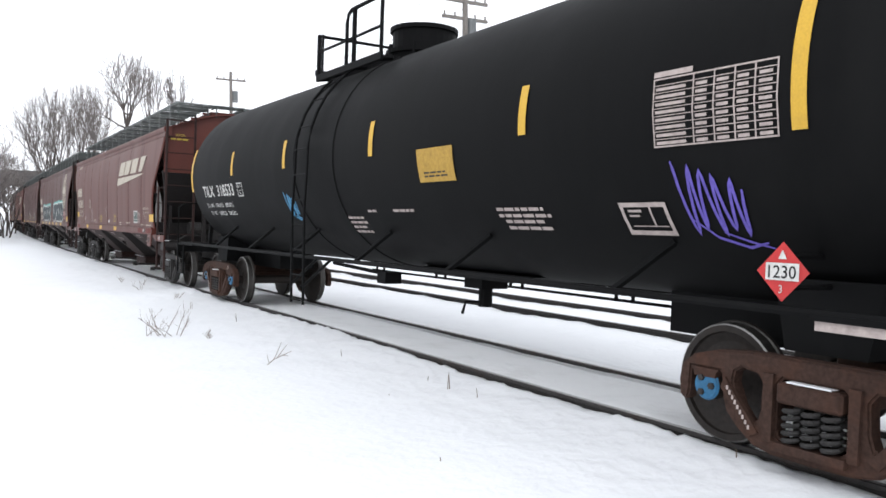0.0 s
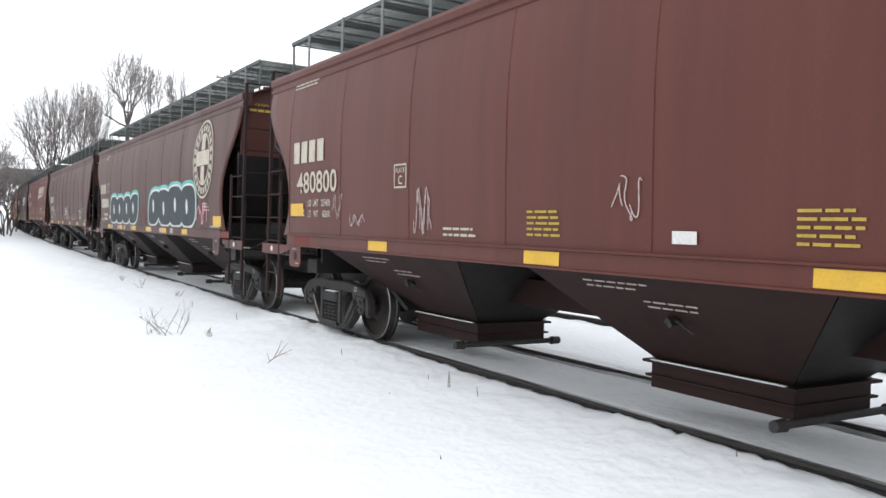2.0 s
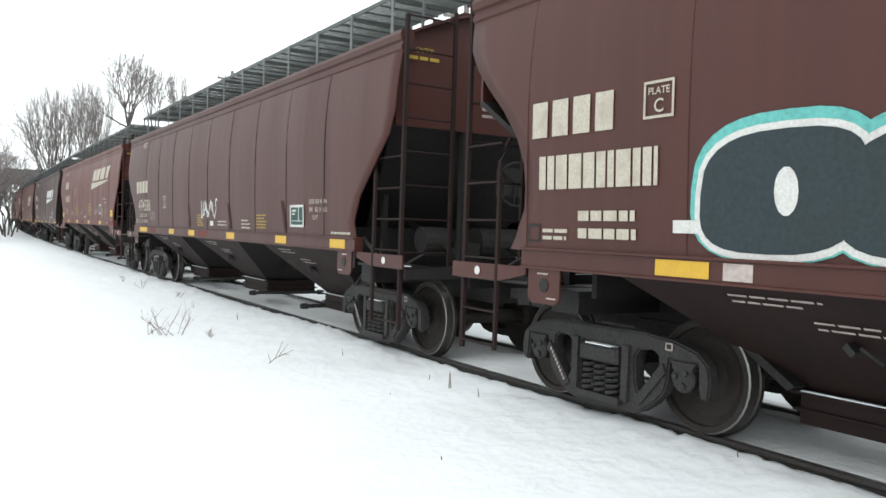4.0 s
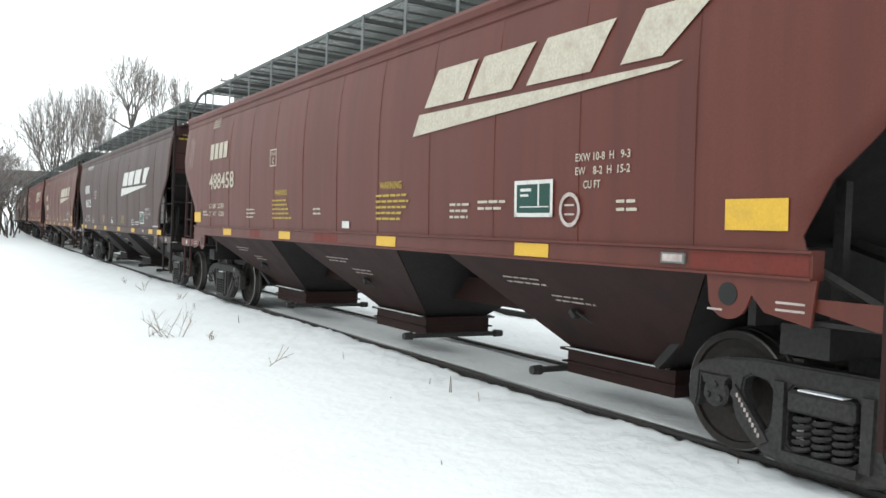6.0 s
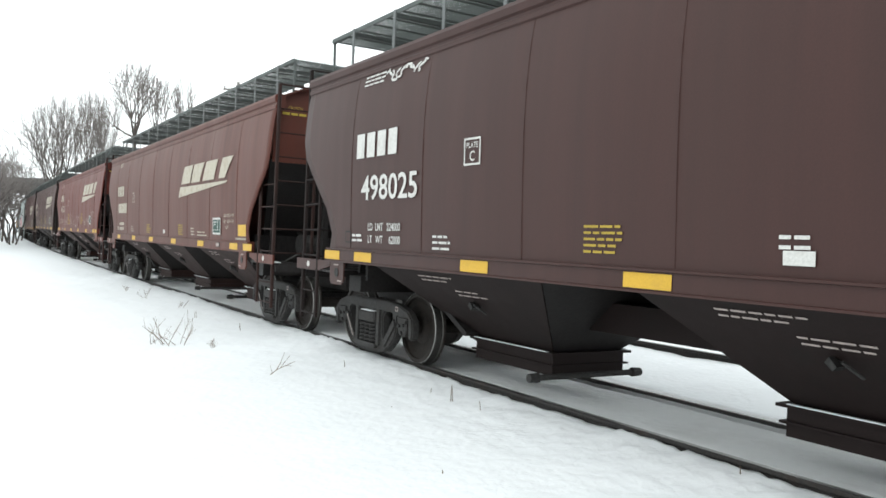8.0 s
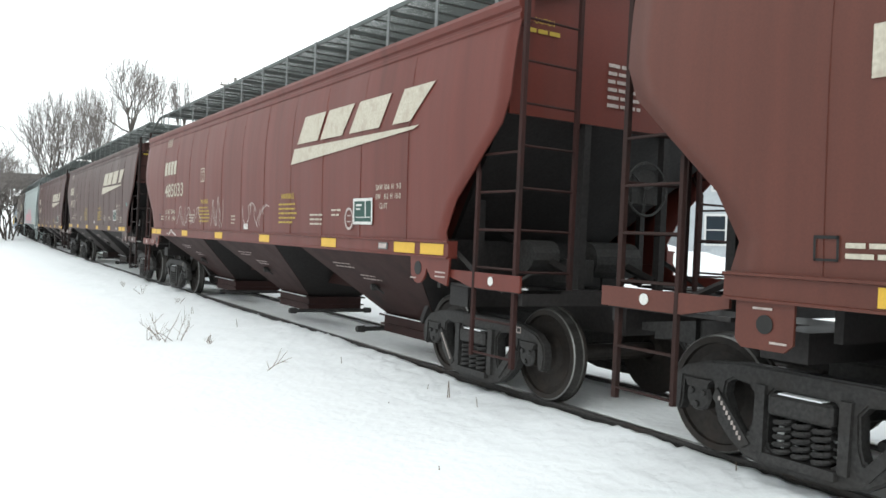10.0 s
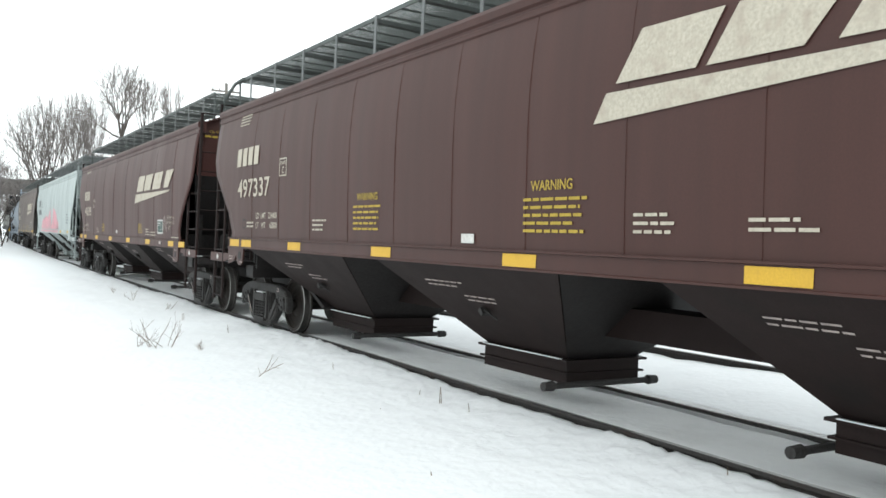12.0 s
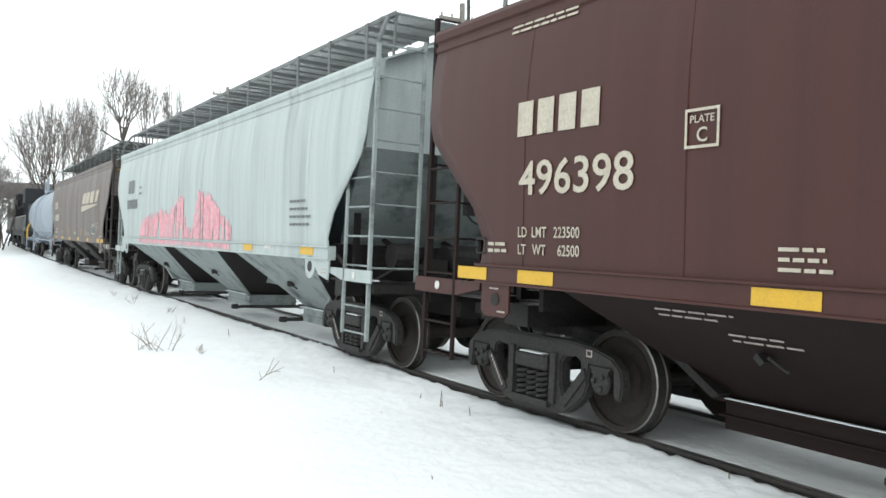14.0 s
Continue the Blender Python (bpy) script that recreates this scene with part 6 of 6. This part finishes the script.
for px, dist, top, half, fork, seed, limbs, stems, rise in ((225, 72, 15.6, 3.5, 9.2, 5, 8, 1, 0.35), (270, 77, 15.2, 2.0, 8.6, 9, 5, 1, 0.9), (317, 80, 15.7, 1.6, 9.6, 12, 4, 1, 0.9), (160, 86, 14.8, 4.3, 4.0, 21, 7, 2, 0.6), (98, 92, 15.2, 5.4, 3.6, 33, 6, 3, 0.5)):
    x, y = bearing(px, dist)
    spreading_tree(x, y, top, half, fork, seed, limbs, stems, rise=rise)
for px, dist, h, seed in ((-60, 66, 7.4, 61), (-26, 74, 8.2, 63), (6, 84, 8.6, 65), (-70, 60, 9.5, 67), (22, 95, 7.4, 69), (-5, 92, 9.0, 70), (-20, 80, 8.6, 71), (10, 78, 7.6, 72)):
    x, y = bearing(px, dist)
    bare_tree("tree", x, y, h, seed, 0.5, 3, 5, "dense leafless thicket tree beside the track")


def weed(x, y, h, seed, twigs, label):
    rnd = random.Random(seed)
    bm = bmesh.new()
    z = terrain(x, y) - 0.03
    for i in range(twigs):
        a = rnd.uniform(0, 6.28)
        lean = rnd.uniform(0.3, 1.5) if twigs > 2 else rnd.uniform(0.05, 0.25)
        p = Vector((x + rnd.uniform(-0.02, 0.02) * twigs, y + rnd.uniform(-0.02, 0.02) * twigs, z))
        d = Vector((math.cos(a) * lean, math.sin(a) * lean, 1)).normalized()
        q = p + d * h * rnd.uniform(0.6, 1)
        tube(bm, [p, p + (q - p) * 0.5 + Vector((0, 0, 0.02)), q], 0.0055, 4, r_end=0.003)
        if twigs > 2:
            for k in range(3):
                m = p + (q - p) * rnd.uniform(0.35, 0.9)
                tube(bm, [m, m + Vector((rnd.uniform(-0.5, 0.5), rnd.uniform(-0.5, 0.5), 0.45)).normalized() * h * 0.45], 0.003, 3, r_end=0.0018)
    return tagged(part("weed", bm, WEED), label, "weed", "dry weeds")


for x, y, h, seed, n in ((3.05, 12.9, 0.50, 1, 9), (2.75, 13.2, 0.24, 2, 3), (3.42, 12.14, 0.20, 3, 4), (4.58, 7.25, 0.24, 5, 2), (4.60, 7.75, 0.14, 6, 1), (4.44, 9.7, 0.15, 7, 1), (4.62, 6.75, 0.20, 8, 1), (3.20, 5.15, 0.10, 9, 1), (4.97, 3.92, 0.10, 10, 1), (3.93, 7.42, 0.05, 11, 1),
                         (4.4, 14.0, 0.2, 12, 2), (4.3, 16.5, 0.25, 13, 2), (4.45, 18.5, 0.25, 14, 3), (4.2, 21.0, 0.3, 15, 3), (4.35, 24.0, 0.3, 16, 3)):
    weed(x, y, h, seed, n, "dry brown weed stalk poking through snow")

bm = bmesh.new()
foot = Vector((3.386, 9.636, terrain(3.386, 9.636) - 0.03))
side = Vector((0.85, -0.527, 0))
for bends, r in ((((0, 0), (0.11, 0.09), (0.22, 0.145), (0.34, 0.20)), 0.006), (((0.11, 0.09), (0.16, 0.18), (0.21, 0.31)), 0.005), (((0.16, 0.12), (0.25, 0.24), (0.28, 0.28)), 0.004), (((0.22, 0.145), (0.30, 0.14)), 0.004), (((0.06, 0.05), (0.03, 0.15)), 0.004)):
    tube(bm, [foot + side * u + Vector((0, 0, v)) for u, v in bends], r, 4, r_end=r * 0.5)
tagged(part("weed", bm, WEED), "dry forked twig poking through snow", "weed", "dry weeds")

# ------------------------------------------------------------------ bridge, poles, wires, houses
bm = bmesh.new()
box(bm, -22, 26, 112, 119, 5.6, 6.5)
box(bm, -22, 26, 111.8, 112.1, 6.5, 7.3)
bridge = tagged(new("road_bridge"), "old grey concrete road bridge over the track", "bridge", kind="structure")
part("deck", bm, CONCRETE, bridge)
for x0, x1 in ((-22, 4.2), (17.5, 26)):
    bm = bmesh.new()
    box(bm, x0, x1, 112.3, 119, -0.5, 5.6)
    part("abutment", bm, CONCRETE, bridge)
bm = bmesh.new()
rnd = random.Random(4)
bmesh.ops.create_icosphere(bm, subdivisions=4, radius=1.0)
for v in bm.verts:
    v.co = Vector((v.co.x * 3.2, v.co.y * 5.0, max(v.co.z, -0.2) * 1.6)) * (1 + 0.15 * noise.noise(v.co * 1.7))
pile = tagged(part("snow_pile", bm, FAR_SNOW, smooth=True), "ploughed snow pile beside the bridge", "snow pile")
pile.location = (2.2, 98, -0.2)


def utility_pole(x, y, h, arms):
    pole = new("utility_pole")
    pole.location = (x, y, -0.3)
    bm = bmesh.new()
    tube(bm, [(0, 0, 0), (0, 0, h)], 0.16, 10, r_end=0.11)
    part("pole_shaft", bm, POLE_WOOD, pole)
    for z in arms:
        bm = bmesh.new()
        box(bm, -1.1, 1.1, -0.06, 0.06, z - 0.06, z + 0.06)
        for u in (-1.0, -0.5, 0.5, 1.0):
            tube(bm, [(u, 0, z + 0.05), (u, 0, z + 0.22)], 0.04, 6)
        part("crossarm", bm, POLE_WOOD, pole)
    bm = bmesh.new()
    tube(bm, [(0.3, 0, h - 2.2), (0.3, 0, h - 1.4)], 0.22, 10)
    part("transformer", bm, STEEL, pole)
    return tagged(pole, "weathered wooden utility pole with crossarms", "utility pole", "utility poles")


ax, ay = bearing(822, 34)
bx, by = bearing(411, 62)
utility_pole(ax, ay, 11.6, (10.9, 10.2))
utility_pole(bx, by, 12.6, (12.0,))


def wire(a, b, sag):
    bm = bmesh.new()
    a, b = Vector(a), Vector(b)
    tube(bm, [a.lerp(b, k / 14) - Vector((0, 0, sag * 4 * (k / 14) * (1 - k / 14))) for k in range(15)], 0.012, 4)
    return tagged(part("overhead_wire", bm, CABLE), "thin overhead wire sagging between poles", "wire", "overhead wires")


for dx, dz in ((-1.0, 10.9), (1.0, 10.9), (0.0, 9.2)):
    wire((ax + dx, ay, dz), (bx + dx, by, dz + 1.0), 0.7)
    wire((ax + dx, ay, dz), (ax + dx + 22, ay - 42, dz), 0.8)
utility_pole(-30, 106, 9.2, (8.6,))
utility_pole(34, 104, 9.7, (9.1,))
for dz in (7.6, 8.3):
    wire((-30, 106, dz), (34, 104, dz + 0.5), 0.5)


def house(x, y, turn, w, d, h, mat, seed):
    """A two-storey clapboard house with a gable roof under snow."""
    ob = new("house")
    ob.matrix_basis = pose(x, y, -0.2, 0, 0, turn)
    bm = bmesh.new()
    box(bm, -w / 2, w / 2, -d / 2, d / 2, 0, h)
    for i in range(int(h / 0.22)):
        z = 0.22 * i
        for sy in (-1, 1):
            box(bm, -w / 2, w / 2, *sorted((sy * d / 2, sy * (d / 2 + 0.012))), z, z + 0.02)
    part("wall", bm, mat, ob)
    bm = bmesh.new()
    for s in (-1, 1):
        v = [bm.verts.new(p) for p in ((-w / 2 - 0.3, s * (d / 2 + 0.35), h - 0.15), (w / 2 + 0.3, s * (d / 2 + 0.35), h - 0.15), (w / 2 + 0.3, 0, h + d * 0.32), (-w / 2 - 0.3, 0, h + d * 0.32))]
        t = [bm.verts.new(q.co + Vector((0, 0, 0.22))) for q in v]
        for q in ((0, 1, 2, 3), (4, 5, 6, 7)):
            bm.faces.new([(v + t)[i] for i in q])
        for i in range(4):
            bm.faces.new((v[i], v[(i + 1) % 4], t[(i + 1) % 4], t[i]))
    bmesh.ops.recalc_face_normals(bm, faces=bm.faces)
    part("roof", bm, FAR_SNOW, ob, "snow-covered roof")
    bm = bmesh.new()
    for s in (-1, 1):
        v = [bm.verts.new(p) for p in ((s * w / 2, -d / 2, h), (s * w / 2, d / 2, h), (s * w / 2, 0, h + d * 0.32))]
        bm.faces.new(v)
    part("gable", bm, mat, ob)
    for zz in (1.2, 3.9):
        for k in range(3):
            u = -w / 2 + w * (k + 0.5) / 3 + (0.3 if zz > 2 else 0)
            bm = bmesh.new()
            box(bm, u - 0.55, u + 0.55, -d / 2 - 0.06, -d / 2 - 0.03, zz - 0.1, zz + 1.5)
            win = part("window", bm, TRIM, ob)
            bm = bmesh.new()
            for a in (0, 1):
                box(bm, u - 0.45, u + 0.45, -d / 2 - 0.075, -d / 2 - 0.065, zz + 0.72 * a, zz + 0.66 + 0.72 * a)
            part("pane", bm, GLASS, win)
    return ob


hx, hy = bearing(1365, 47)
tagged(house(hx, hy, -52, 8.5, 8, 5.6, SIDING, 1), "pale clapboard house with snowy roof", "house", "houses behind the track")
hx, hy = bearing(1560, 46)
h2 = tagged(house(hx, hy, -60, 9, 8, 5.4, SIDING_B, 2), "grey clapboard house with outside stairs", "house", "houses behind the track")
hx, hy = bearing(1150, 56)
tagged(house(hx, hy, -45, 9, 8, 5.0, SIDING, 3), "white clapboard house behind the snow bank", "house", "houses behind the track")
bm = bmesh.new()
for i in range(14):
    box(bm, -5.6 + 0.27 * i, -5.3 + 0.27 * i, -5.2, -4.2, 0.22 * i, 0.22 * i + 0.05)
for yy in (-5.2, -4.2):
    tube(bm, [(-5.6, yy, 0.9), (-1.8, yy, 3.9)], 0.03)
    tube(bm, [(-5.6, yy, 0.0), (-1.8, yy, 3.0)], 0.06)
box(bm, -1.9, 1.0, -5.2, -4.0, 2.95, 3.08)
for u in (-1.8, 0.9):
    tube(bm, [(u, -5.1, 0), (u, -5.1, 3.0)], 0.06)
part("outside_stairs", bm, TRIM, h2, "white outside stairs")


# ------------------------------------------------------------------ what moves
def motions():
    for n, car in TRAIN:
        walk(car, [(0.5 * k, rail_pose(slot(n, 0.5 * k))) for k in range(29)])
        for tr in [c for c in car.children if c.name.split(".")[0] == "truck"]:
            for w in [c for c in tr.children if c.name.split(".")[0] == "wheelset"]:
                x, y, z = w.location
                turns = [(k / 30, pose(x, y, z, math.degrees(travel(k / 30) / 0.457))) for k in range(421)]
                walk(w, turns)


motions()
